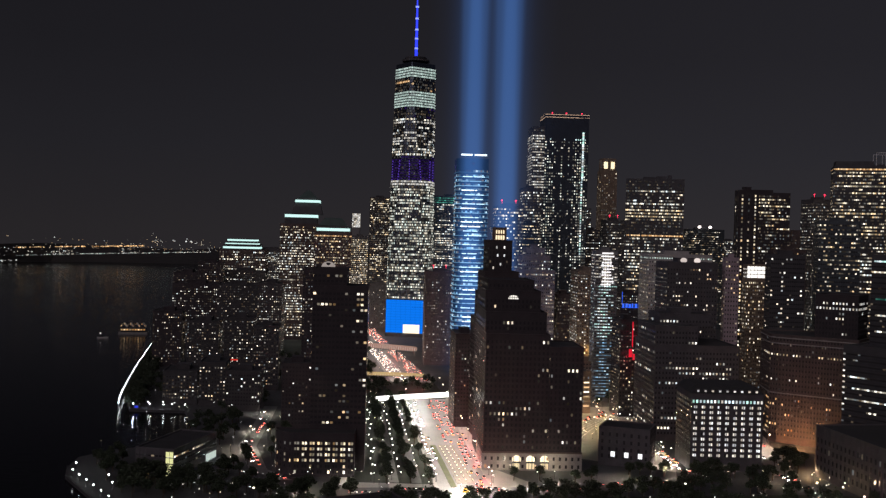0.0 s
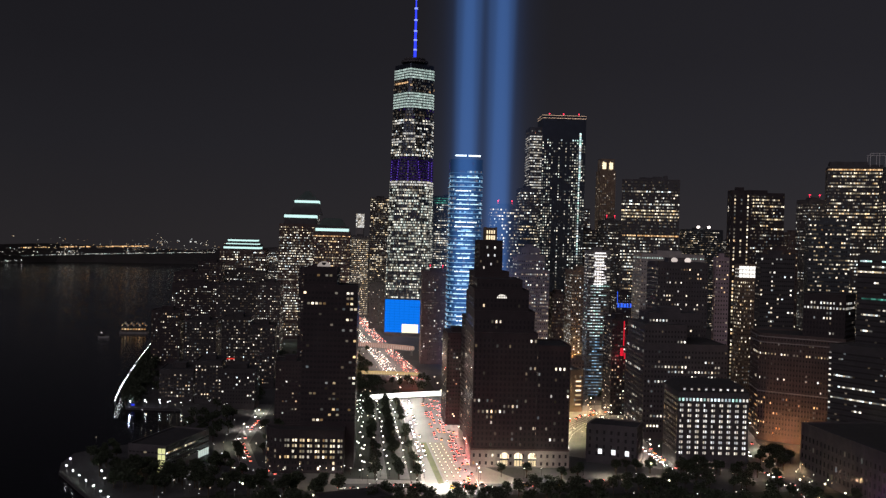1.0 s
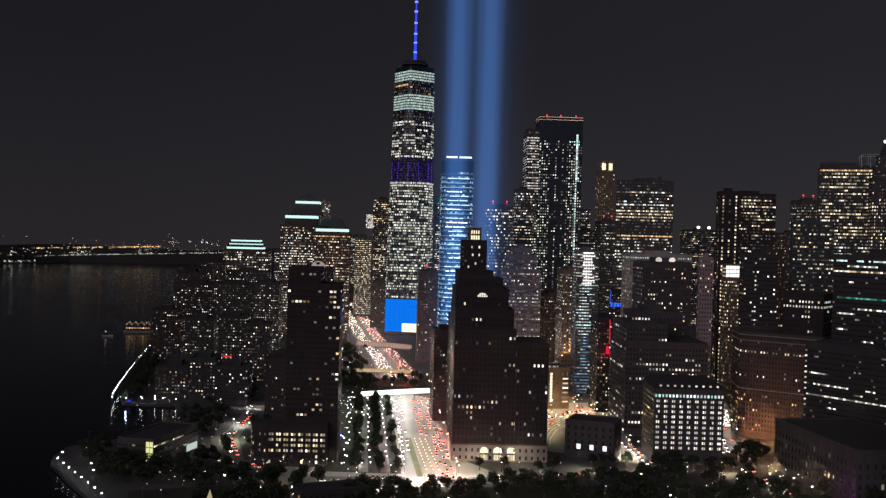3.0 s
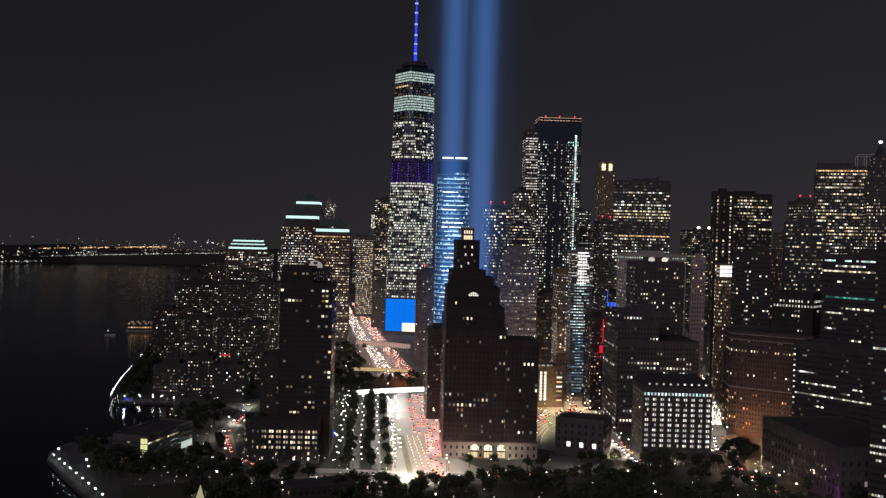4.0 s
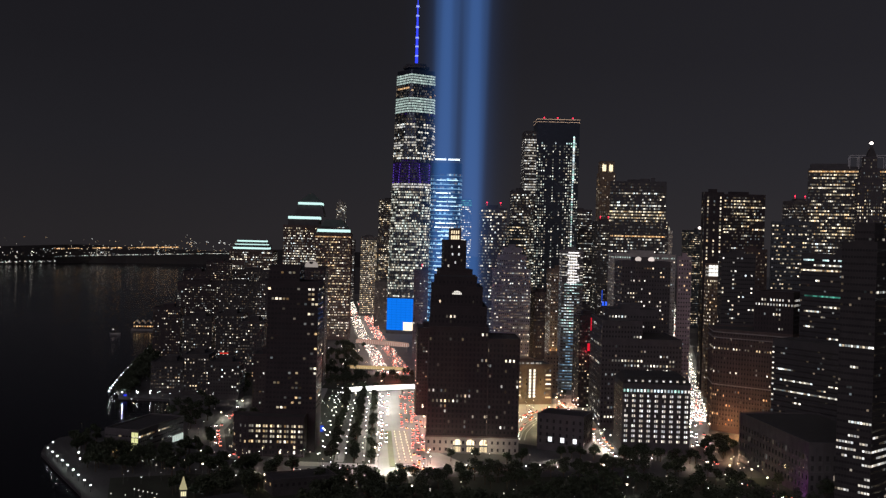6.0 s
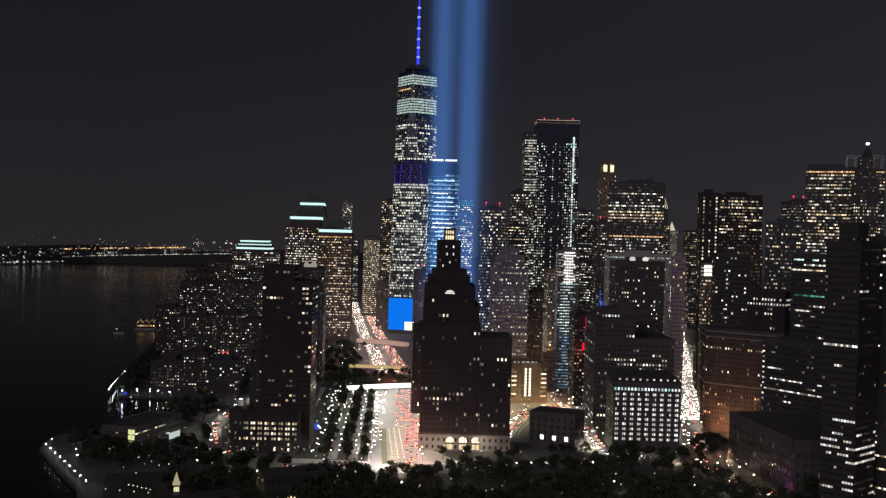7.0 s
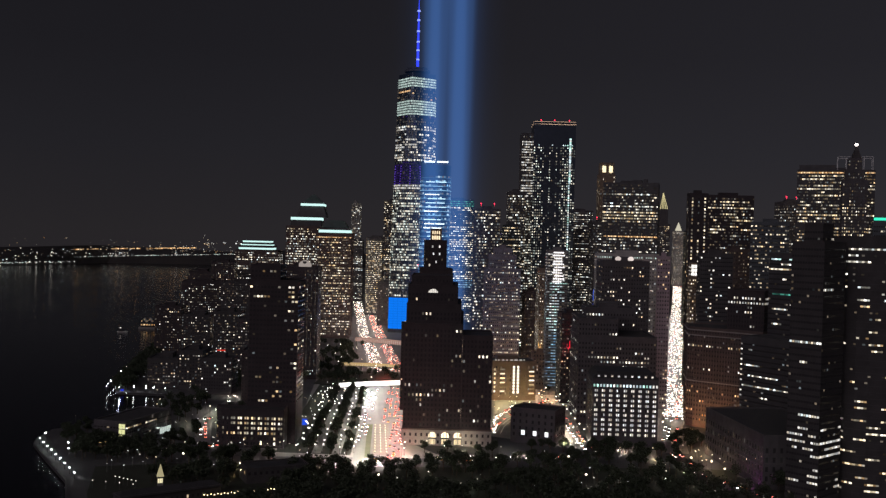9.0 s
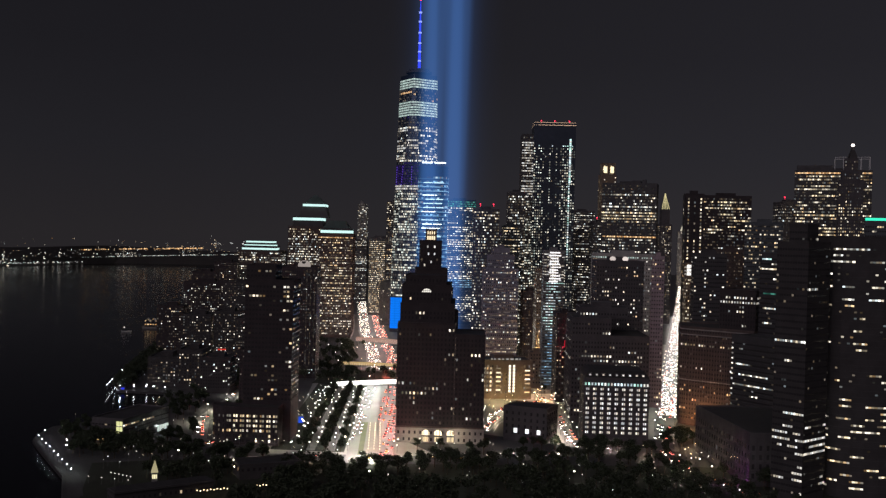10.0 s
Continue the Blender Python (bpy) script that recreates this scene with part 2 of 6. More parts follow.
M_GRASS = surface("lawn", (0.06, 0.072, 0.026), 0.95, vary=0.4, scale=0.1, grain=3.0)
M_LEAF = surface("foliage", (0.034, 0.046, 0.022), 0.7, vary=0.6, scale=0.4, grain=3.0, bump=0.0)
M_BARK = surface("bark", (0.09, 0.065, 0.045), 0.95)
M_WHITE = surface("white_paint", (0.75, 0.74, 0.71), 0.6, vary=0.1)
M_GREYMAUVE = surface("grey_mauve_stone", (0.27, 0.235, 0.255), 0.85)
M_MAUVE = surface("mauve_stone", (0.36, 0.28, 0.30), 0.85)
M_REDBRICK = surface("red_brick", (0.33, 0.10, 0.06), 0.9)


# ---- mesh helpers ----
class Acc:
    """Collects boxes and quads into one mesh."""

    def __init__(self):
        self.v, self.f = [], []

    def quad(self, a, b, c, d):
        i = len(self.v)
        self.v += [a, b, c, d]
        self.f.append((i, i + 1, i + 2, i + 3))

    def prism(self, poly, z0, z1, top=None):
        """Upright solid on a counter-clockwise outline; top: another outline of as many points."""
        i, n = len(self.v), len(poly)
        top = top or poly
        self.v += [(x, y, z0) for x, y in poly] + [(x, y, z1) for x, y in top]
        self.f += [(i + k, i + (k + 1) % n, i + n + (k + 1) % n, i + n + k) for k in range(n)]
        self.f += [tuple(range(i + n, i + 2 * n)), tuple(range(i + n - 1, i - 1, -1))]

    def box(self, x0, x1, y0, y1, z0, z1):
        self.prism([(x0, y0), (x1, y0), (x1, y1), (x0, y1)], z0, z1)

    def mesh(self, name, mat):
        me = bpy.data.meshes.new(name)
        me.from_pydata(self.v, [], self.f)
        me.materials.append(mat)
        me.update()
        return me


def part(name, acc, mat, parent, label="", kind=""):
    """Links collected geometry (Acc or bmesh) as one mesh under a thing or part."""
    if isinstance(acc, Acc):
        if not acc.v:
            return None
        me = acc.mesh(name, mat)
    else:
        me = bpy.data.meshes.new(name)
        acc.to_mesh(me)
        acc.free()
        me.materials.append(mat)
    ob = new(name, me)
    ob.parent = parent
    return tagged(ob, label, "", "", kind)


def thing(name, x, y, z=0.0, rot=0.0, label="", category="", group="", kind=""):
    ob = new(name)
    ob.matrix_basis = pose(x, y, z, 0, 0, rot)
    ob.empty_display_size = 1.0
    return tagged(ob, label, category, group, kind)


def rect(x0, x1, y0, y1):
    return [(x0, y0), (x1, y0), (x1, y1), (x0, y1)]


def inset(poly, d):
    """The outline moved outwards by d (inwards when negative)."""
    n, out = len(poly), []
    for k in range(n):
        (ax, ay), (bx, by), (cx, cy) = poly[k - 1], poly[k], poly[(k + 1) % n]
        u, w = Vector((bx - ax, by - ay)).normalized(), Vector((cx - bx, cy - by)).normalized()
        m = Vector((u.y + w.y, -u.x - w.x))
        m = m / max(m.length_squared / 2, 0.2)
        out.append((bx + m.x * d, by + m.y * d))
    return out


def patt(p=0.15, key="office", floors=None, seed=1, clump=0.0, uneven=0.0, column=None, columns=None):
    """Which panes are lit: by floor bands (z0, z1, share, key), or a share with runs of neighbours.
    uneven: how much whole storeys differ; column: a bay that is lit on nearly every floor."""
    rnd = random.Random(seed)
    state = {"last": 0, "row": None, "mul": 1.0}

    def lit(edge, col, z):
        share, k = p, key
        for z0, z1, s, kk in floors or ():
            if z0 <= z < z1:
                share, k = s, kk
        if state["row"] != (edge, z):
            state["row"], state["last"] = (edge, z), 0
            state["mul"] = 1.0 if share > 0.8 else max(0.0, 1 + uneven * rnd.choice((-1.0, -0.8, -0.4, 0.2, 1.0, 1.6)))
        if column is not None and col == column and edge == 0:
            return k if rnd.random() < 0.8 else None
        if columns is not None and edge == 0:
            return k if share > 0 and rnd.random() < columns.get(col, share * state["mul"]) else None
        share = min(1.0, share * state["mul"])
        if clump and state["last"]:
            on = rnd.random() < max(clump, share)
        else:
            on = rnd.random() < share * (1 - clump) / max(0.05, 1 - share * clump) if share < 0.9 else rnd.random() < share
        state["last"] = on
        return k if on else None

    return lit


def facade(parent, outline, z0, z1, lit, floor=3.8, bay=3.0, win=(1.6, 1.9), sill=0.9, band=0.25, pier=0.3, m_trim=None, single=0, glass=True, proud=0.06, sides=None, count=None, pair=0.0, dim=None):
    """Floors of windows round an outline: dark panes, lit panes, floor bands and piers, each proud of the wall.
    outline: points, or a function of the height. single: how many lit panes may be objects of their own."""
    dark, bands, piers, lits = Acc(), Acc(), Acc(), {}
    fn = outline if callable(outline) else (lambda z: outline)
    singles, shared = count if count is not None else [0], {}
    floors = max(1, int((z1 - z0) / floor))
    if dim is None:
        dim = 0.05 if parent.matrix_basis.translation.y < 900 else 0.42
    faint = random.Random(floors * 131 + int(z1 * 7))
    for fl in range(floors):
        zb = z0 + fl * floor
        poly = fn(zb)
        n = len(poly)
        if band:
            ring = inset(poly, proud + 0.06)
            bands.prism(ring, zb - band / 2, zb + band / 2)
        for k in range(n):
            if sides is not None and k not in sides:
                continue
            (ax, ay), (bx, by) = poly[k], poly[(k + 1) % n]
            length = math.hypot(bx - ax, by - ay)
            cols = max(1, round(length / bay)) if length > bay * 0.6 else 0
            if not cols:
                continue
            ux, uy = (bx - ax) / length, (by - ay) / length
            nx, ny = uy, -ux
            step = length / cols
            ww = min(win[0], step * 0.92) if win[0] < bay else step * 0.94
            if pair:
                ww = win[0]
            spots = [(c, (c + 0.5) * step + s * (ww + pair) / 2) for c in range(cols) for s in ((-1, 1) if pair else (0,))]
            for c, mid in spots:
                key = lit(k, c, zb)
                if key is None and faint.random() < dim:
                    key = "dim"
                za, zc = zb + sill, min(zb + sill + win[1], z1 - 0.1)
                if key is None and not glass:
                    continue
                if key not in (None, "dim") and singles[0] < single:
                    me = shared.get(key)
                    if me is None:
                        q = Acc()
                        q.box(-ww / 2, ww / 2, -0.03, 0.03, 0, zc - za)
                        me = shared[key] = q.mesh("window_pane", LIT[key][1])
                    ob = new("window_pane", me)
                    ob.parent = parent
                    ob.matrix_basis = pose(ax + ux * mid + nx * proud, ay + uy * mid + ny * proud, za, 0, 0, math.degrees(math.atan2(uy, ux)))
                    singles[0] += 1
                    continue
                tgt = dark if key is None else lits.setdefault(key, Acc())
                off = proud * (0.5 if key is None else 1.0)
                p0 = (ax + ux * (mid - ww / 2) + nx * off, ay + uy * (mid - ww / 2) + ny * off)
                p1 = (ax + ux * (mid + ww / 2) + nx * off, ay + uy * (mid + ww / 2) + ny * off)
                tgt.quad((*p0, za), (*p1, za), (*p1, zc), (*p0, zc))
    if pier and not callable(outline):
        n = len(outline)
        for k in range(n):
            (ax, ay), (bx, by) = outline[k], outline[(k + 1) % n]
            length = math.hypot(bx - ax, by - ay)
            cols = max(1, round(length / bay)) if length > bay * 0.6 else 0
            ux, uy = ((bx - ax) / length, (by - ay) / length) if length else (1, 0)
            nx, ny = uy, -ux
            for c in range(cols + 1 if cols else 0):
                s = c * length / cols
                px, py, h = ax + ux * s, ay + uy * s, pier / 2
                o = proud + 0.10
                piers.prism([(px - ux * h + nx * o, py - uy * h + ny * o), (px + ux * h + nx * o, py + uy * h + ny * o),
                             (px + ux * h - nx * 0.05, py + uy * h - ny * 0.05), (px - ux * h - nx * 0.05, py - uy * h - ny * 0.05)], z0, z1)
    trim = m_trim or M_STONE
    part("floor_band", bands, trim, parent, kind="stuff")
    part("pier", piers, trim, parent, kind="stuff")
    part("dark_window", dark, M_GLASS, parent, "unlit glass panes", "stuff")
    for key, acc in lits.items():
        part("lit_window", acc, LIT[key][0], parent, "windows lit from within", "stuff")


def solid(parent, poly, z0, z1, mat, name="wall", parapet=1.0, m_roof=None, top=None):
    """A storey block with a roof slab and a raised parapet round it."""
    a = Acc()
    a.prism(poly, z0, z1, top)
    ob = part(name, a, mat, parent)
    if parapet:
        t = top or poly
        r, inner = Acc(), inset(t, -0.6)
        n = len(t)
        i = len(r.v)
        outer = inset(t, 0.12)
        r.v += [(x, y, z1) for x, y in outer] + [(x, y, z1 + parapet) for x, y in outer] + [(x, y, z1 + parapet) for x, y in inner] + [(x, y, z1) for x, y in inner]
        for k in range(n):
            j = (k + 1) % n
            r.f += [(k, j, n + j, n + k), (n + k, n + j, 2 * n + j, 2 * n + k), (2 * n + k, 2 * n + j, 3 * n + j, 3 * n + k)]
        part("parapet", r, mat, parent)
        q = Acc()
        q.prism(inset(t, -0.62), z1 - 0.2, z1 + 0.05)
        part("roof", q, m_roof or M_ROOF, parent)
    return ob


def bulkhead(parent, x, y, w, d, z, h, mat=None):
    """Lift housing with a louvred band and a small tank."""
    a = Acc()
    a.box(x - w / 2, x + w / 2, y - d / 2, y + d / 2, z, z + h)
    a.box(x - w / 2 - 0.15, x + w / 2 + 0.15, y - d / 2 - 0.15, y + d / 2 + 0.15, z + h, z + h + 0.3)
    for k in range(int(h / 0.6)):
        a.box(x - w / 2 - 0.1, x - w / 2 + w * 0.4, y - d / 2 - 0.12, y - d / 2, z + 0.3 + k * 0.6, z + 0.6 + k * 0.6)
    part("roof_housing", a, mat or M_CONC, parent)


def building(name, label, x, y, w, d, h, rot=6, mat=None, lit=None, floor=3.8, bay=3.0, win=(1.6, 1.9), single=0, group="", trim=None, tops=(), band=0.2, pier=0.3, glass=True, category="building", sill=0.9, extra=True):
    """A plain block with setbacks. tops: (x0, x1, y0, y1, z1) blocks that rise above the one below."""
    th = thing(name, x, y, 0, rot, label, category, group)
    mat = mat or M_STONE
    lit = lit or patt()
    count = [0]
    solid(th, rect(0, w, 0, d), 0, h, mat)
    facade(th, rect(0, w, 0, d), 4.5, h, lit, floor, bay, win, sill, band, pier, trim or mat, single, glass, count=count)
    z = h
    for x0, x1, y0, y1, z1 in tops:
        solid(th, rect(x0, x1, y0, y1), z - 0.1, z1, mat)
        facade(th, rect(x0, x1, y0, y1), z + 1.0, z1, lit, floor, bay, win, sill, band, pier, trim or mat, single, glass, count=count)
        z = z1
    x0, x1, y0, y1, _ = tops[-1] if tops else (0, w, 0, d, h)
    if extra:
        bulkhead(th, (x0 + x1) / 2, y0 + (y1 - y0) * 0.6, (x1 - x0) * 0.4, (y1 - y0) * 0.4, z + 0.05, 4.0, mat)
    return th


# ---- water, land, streets ----
def slab(name, poly, z0, z1, mat, label="", kind="structure", parent=None):
    a = Acc()
    a.prism(poly, z0, z1)
    ob = new(name, a.mesh(name, mat))
    if parent:
        ob.parent = parent
    return tagged(ob, label, "", "", kind)


def water_mat():
    m, nt, b = node_mat("river_water")
    n, l = nt.nodes, nt.links
    b.inputs["Base Color"].default_value = (0.0042, 0.0044, 0.0066, 1)
    b.inputs["Roughness"].default_value = 0.1
    b.inputs["Specular IOR Level"].default_value = 0.06
    tc = n.new("ShaderNodeTexCoord")
    mp = n.new("ShaderNodeMapping")
    mp.inputs["Scale"].default_value = (0.35, 0.9, 1)
    nz = n.new("ShaderNodeTexNoise")
    nz.inputs["Scale"].default_value, nz.inputs["Detail"].default_value = 0.36, 2.0
    bp = n.new("ShaderNodeBump")
    bp.inputs["Strength"].default_value, bp.inputs["Distance"].default_value = 0.42, 0.5
    l.new(tc.outputs["Object"], mp.inputs[0])
    l.new(mp.outputs[0], nz.inputs[0])
    l.new(nz.outputs[0], bp.inputs["Height"])
    l.new(bp.outputs[0], b.inputs["Normal"])
    return m


M_WATER = water_mat()
wa = Acc()
wa.quad((-9000, -4000, -2.0), (9000, -4000, -2.0), (9000, 9000, -2.0), (-9000, 9000, -2.0))
tagged(new("water", wa.mesh("water", M_WATER)), "dark rippled river water at night", "", "", "structure")
SHORE = [(900, 380), (900, 4900), (-620, 4900), (-560, 2600), (-430, 1640), (-402, 1400), (-344, 1180), (-283, 930), (-264, 876), (-216, 874), (-193, 805), (-197, 735), (-226, 716), (-241, 690), (-238, 660), (-231, 637), (-204, 596), (-163, 536), (-138, 480), (-60, 440), (200, 400)]
slab("ground", SHORE, -6.0, 0.0, M_CITY, "paved ground of the city island with a stone seawall")
WEST_L = [(4, 600), (0, 640), (-10, 755), (-20, 825), (-30, 950), (-60, 1140), (-84, 1300), (-135, 1560), (-180, 1890), (-290, 2600)]
WEST_R = [(37, 600), (33, 640), (22, 755), (16, 825), (9, 950), (-14, 1140), (-46, 1300), (-93, 1570), (-140, 1890), (-240, 2600)]


def ribbon(name, left, right, z, mat, label=""):
    a = Acc()
    for k in range(len(left) - 1):
        (ax, ay), (bx, by), (cx, cy), (dx, dy) = left[k], right[k], right[k + 1], left[k + 1]
        a.quad((ax, ay, z), (bx, by, z), (cx, cy, z), (dx, dy, z))
    return tagged(new(name, a.mesh(name, mat)), label, "", "", "structure")


ribbon("road", WEST_L, WEST_R, 0.035, M_ROADWAY, "wide asphalt highway full of evening traffic")
ribbon("road", [(-120, 618), (60, 640), (150, 672), (330, 700)], [(-116, 600), (64, 622), (154, 654), (334, 682)], 0.03, M_ASPHALT, "asphalt street along the park edge")
ribbon("road", [(226, 690), (236, 780), (254, 888), (304, 1231), (449, 2124), (768, 4100)], [(243, 690), (253, 780), (273, 888), (326, 1231), (475, 2124), (802, 4100)], 0.03, M_ROADWAY, "broad avenue between tall buildings")
for off in (-27, -12.5):
    ribbon("pavement", [(off - 3.2, 642), (off - 36.6, 985)], [(off + 3.2, 642), (off - 30.2, 985)], 0.05, M_PATH, "grey footpath between tree rows")
slab("pavement", [(-60, 622), (66, 640), (40, 684), (22, 900), (8, 1000), (-40, 1010), (-96, 1010), (-66, 780)], 0.0, 0.008, M_PAVE, "pale pavement beside the highway")
slab("pavement", [(86, 735), (166, 690), (170, 960), (88, 940)], 0.0, 0.01, M_PAVE, "concrete plaza and tunnel ramps")
slab("pavement", [(218, 735), (255, 735), (256, 800), (279, 888), (381, 1500), (343, 1500), (246, 888)], 0.0, 0.01, M_PAVE, "pale avenue pavements")
ribbon("park_lawn", [(-56, 640), (-88, 1000)], [(-2, 640), (-37, 1000)], 0.03, M_SOIL, "tree-planted park strip beside the highway")
slab("park_ground", [(-128, 480), (-60, 440), (200, 405), (420, 400), (420, 620), (240, 640), (60, 612), (-116, 592), (-160, 575)], 0.0, 0.12, M_SOIL, "dark park ground under trees")


slab("pavement", [(12.6, 644), (24, 646), (11, 763), (-1.0, 761)], 0.02, 0.14, M_TANPAVE, "tan paved strip with rows of small ground lights")
ribbon("road", [(-102, 641), (-123, 669), (-144, 740), (-149, 830), (-155, 910)], [(-90, 641), (-111, 669), (-131, 740), (-137, 830), (-143, 910)], 0.03, M_ROADWAY, "side street between the museum and the hotel")
slab("park_lawn", [(-92, 972), (6, 978), (-6, 1080), (-96, 1080)], 0.0, 0.5, M_SOIL, "dark planted deck over the sunken highway")
slab("lawn", [(8.7, 634), (12.3, 635), (-2.0, 760), (-6.2, 759)], 0.0, 0.16, M_GRASS, "narrow lawn strip between the carriageways")

# ---- far shore ----
FAR = [(-3100, 3450), (-1960, 3620), (-1820, 3900), (-1700, 4380), (-1550, 4500), (-700, 4700), (160, 4780)]


def far_shore():
    a = Acc()
    rnd = random.Random(5)

    def shore_y(x):
        for (ax, ay), (bx, by) in zip(FAR, FAR[1:]):
            if x < bx:
                return ay + (by - ay) * (x - ax) / (bx - ax)
        return FAR[-1][1]

    prev = None
    for k in range(52):
        x = -3000 + k * 60
        y = shore_y(x) + 5
        h = 66 + 20 * noise.noise((x * 0.002, 3.1, 0)) + 9 * noise.noise((x * 0.011, 1.7, 0))
        cur = ((x, y, -2), (x, y + 60, 30), (x, y + 200, h))
        if prev:
            a.quad(prev[0], cur[0], cur[1], prev[1])
            a.quad(prev[1], cur[1], cur[2], prev[2])
        prev = cur
    tagged(new("backdrop", a.mesh("backdrop", surface("far_land", (0.03, 0.028, 0.028), 1.0))), "dark far river shore with low hills", "", "", "structure")
    accs = {k: Acc() for k in ("warm", "amber", "white", "green", "office")}

    def spot(x, z, k, s):
        y = shore_y(x) - 4
        accs[k].box(x - s, x + s, y - s, y + s, z - s, z + s)

    # sodium-lit highway, then the lamps along the water's edge
    for _ in range(170):
        u = rnd.random()
        if noise.noise((u * 9.0, 0.4, 0)) > -0.28:
            spot(-1745 + 425 * u, 60 + 14 * u + rnd.gauss(0, 0.8), "amber", rnd.uniform(1.1, 2.4))
    for _ in range(210):
        u = rnd.random() ** 0.9
        spot(-1745 + 710 * u, 27 + 27 * u + rnd.gauss(0, 0.7), rnd.choice(("white", "white", "green")), rnd.uniform(0.7, 1.5))
    for _ in range(190):
        x = rnd.uniform(-2250, -1000)
        spot(x, 58 + 52 * rnd.random() ** 2.2, rnd.choice(("warm", "white", "amber", "office")), rnd.uniform(0.5, 1.15))
    # knots of lights: quays, blocks and a floodlit yard
    for x, z, sx, sz, n, k, s in ((-1156, 99, 24, 1.2, 6, "white", 2.0), (-1271, 100, 14, 12, 26, "warm", 0.9), (-1085, 93, 16, 7, 14, "warm", 1.0), (-1400, 52, 34, 8, 22, "office", 1.0), (-1610, 44, 26, 5, 24, "office", 1.1),
                                  (-1660, 40, 22, 4, 14, "white", 1.2), (-1770, 44, 34, 12, 34, "office", 1.2), (-1800, 8, 40, 1.5, 40, "white", 1.3), (-1900, 26, 55, 14, 70, "office", 1.2), (-1880, 9, 60, 2.5, 44, "green", 1.2), (-2050, 40, 90, 20, 70, "warm", 1.3)):
        for _ in range(n):
            spot(x + rnd.gauss(0, sx), z + rnd.gauss(0, sz), k if rnd.random() < 0.75 else "white", s * rnd.uniform(0.6, 1.3))
    th = thing("far_shore_lights", -1500, 4600, 0, 0, "many tiny warm and white lights along the far shore", "city lights", kind="stuff")
    for k, acc in accs.items():
        acc.v = [(x + 1500, y - 4600, z) for x, y, z in acc.v]
        part("shore_light", acc, LIT[k][0], th, kind="stuff")


far_shore()


# ---- landmark tower with a mast ----
def mast_tower():
    th = thing("skyscraper", -50, 1590, 0, -9, "tall tapering glass skyscraper with lit floors and a blue-lit mast", "skyscraper")
    hw, zb, zt = 31.0, 57.0, 404.0
    base = [(-hw, -hw), (hw, -hw), (hw, hw), (-hw, hw)]
    topp = [(0, -hw), (hw, 0), (0, hw), (-hw, 0)]

    def sec(z):
        s = min(max((z - zb) / (417 - zb), 0), 1) * 0.985
        out = []
        for k in range(4):
            B0, T0, T1 = Vector(base[k]), Vector(topp[k - 1]), Vector(topp[k])
            out += [tuple(B0.lerp(T0, s)), tuple(B0.lerp(T1, s))]
        return [out[k] for k in range(8)]

    a = Acc()
    a.prism(base, 0, zb - 0.05)
    part("podium", a, M_STEEL, th)
    a = Acc()
    steps = [zb + (417 - zb) * k / 12 for k in range(13)]
    for z in steps:
        a.v += [(x, y, z) for x, y in inset(sec(z + 0.01), -0.5)]
    for j in range(12):
        a.f += [(j * 8 + k, j * 8 + (k + 1) % 8, j * 8 + 8 + (k + 1) % 8, j * 8 + 8 + k) for k in range(8)]
    a.f += [tuple(range(96, 104)), tuple(range(7, -1, -1))]
    part("glass_shaft", a, M_SHAFT, th)
    # violet floors: the wall's violet wash put in as faintly glowing panes
    fl = [(57, 150, 0.74, "tower"), (150, 228, 0.74, "tower"), (228, 236, 0.95, "white"), (236, 268, 0.95, "violet"), (268, 273, 0.6, "violet"), (273, 285, 0.6, "office"), (285, 293, 0.4, "office"), (293, 300, 0.72, "white"), (300, 305, 0.25, "white"),
          (305, 310, 0.8, "white"), (310, 320, 0.15, "office"), (320, 327, 0.75, "white"), (327, 332, 0.5, "office"), (332, 345, 0.16, "violet"), (345, 371, 0.985, "green"), (371, 392, 0.14, "amber"), (392, 409, 0.985, "green"), (409, 420, 0, "cool")]
    facade(th, sec, zb + 0.5, 412, patt(0.4, "office", fl, 11, 0.82, 0.5), 4.1, 1.55, (1.15, 2.5), 0.9, 0.4, 0, M_STEEL, glass=False, proud=0.05, dim=0.4)
    # crown, ring and mast
    c = Acc()
    ringp = [(11 * math.cos(k * math.pi / 16), 11 * math.sin(k * math.pi / 16)) for k in range(32)]
    c.prism(ringp, 417, 421)
    c.prism([(x * 1.9, y * 1.9) for x, y in ringp], 421, 424)
    c.prism([(x * 1.5, y * 1.5) for x, y in ringp], 425.5, 428)
    for k in range(12):
        ang = k * math.pi / 6
        c.prism([(16 * math.cos(ang + s), 16 * math.sin(ang + s)) for s in (-0.03, 0, 0.03)], 417, 428)
    part("crown_ring", c, M_STEEL, th)
    m = Acc()
    n = 10
    for z0, z1, r0, r1 in ((428, 470, 2.4, 1.9), (470, 505, 1.8, 1.4), (505, 541, 1.2, 0.4)):
        m.prism([(r0 * math.cos(k * 2 * math.pi / n), r0 * math.sin(k * 2 * math.pi / n)) for k in range(n)], z0, z1,
                [(r1 * math.cos(k * 2 * math.pi / n), r1 * math.sin(k * 2 * math.pi / n)) for k in range(n)])
    part("mast", m, lamp_mat("mast_blue", (0.035, 0.06, 1.0), 1.1), th, "mast floodlit deep blue")
    ring_light = lamp_mat("mast_light", (0.30, 0.38, 1.0), 1.1)
    for z in (441, 456, 470, 487, 505, 520):
        w = Acc()
        w.prism([(2.6 * math.cos(k * 2 * math.pi / n), 2.6 * math.sin(k * 2 * math.pi / n)) for k in range(n)], z, z + 2.4)
        part("mast_collar", w, ring_light, th, "bright ring of lamps")
    t = Acc()
    t.box(-0.9, 0.9, -0.9, 0.9, 541, 543)
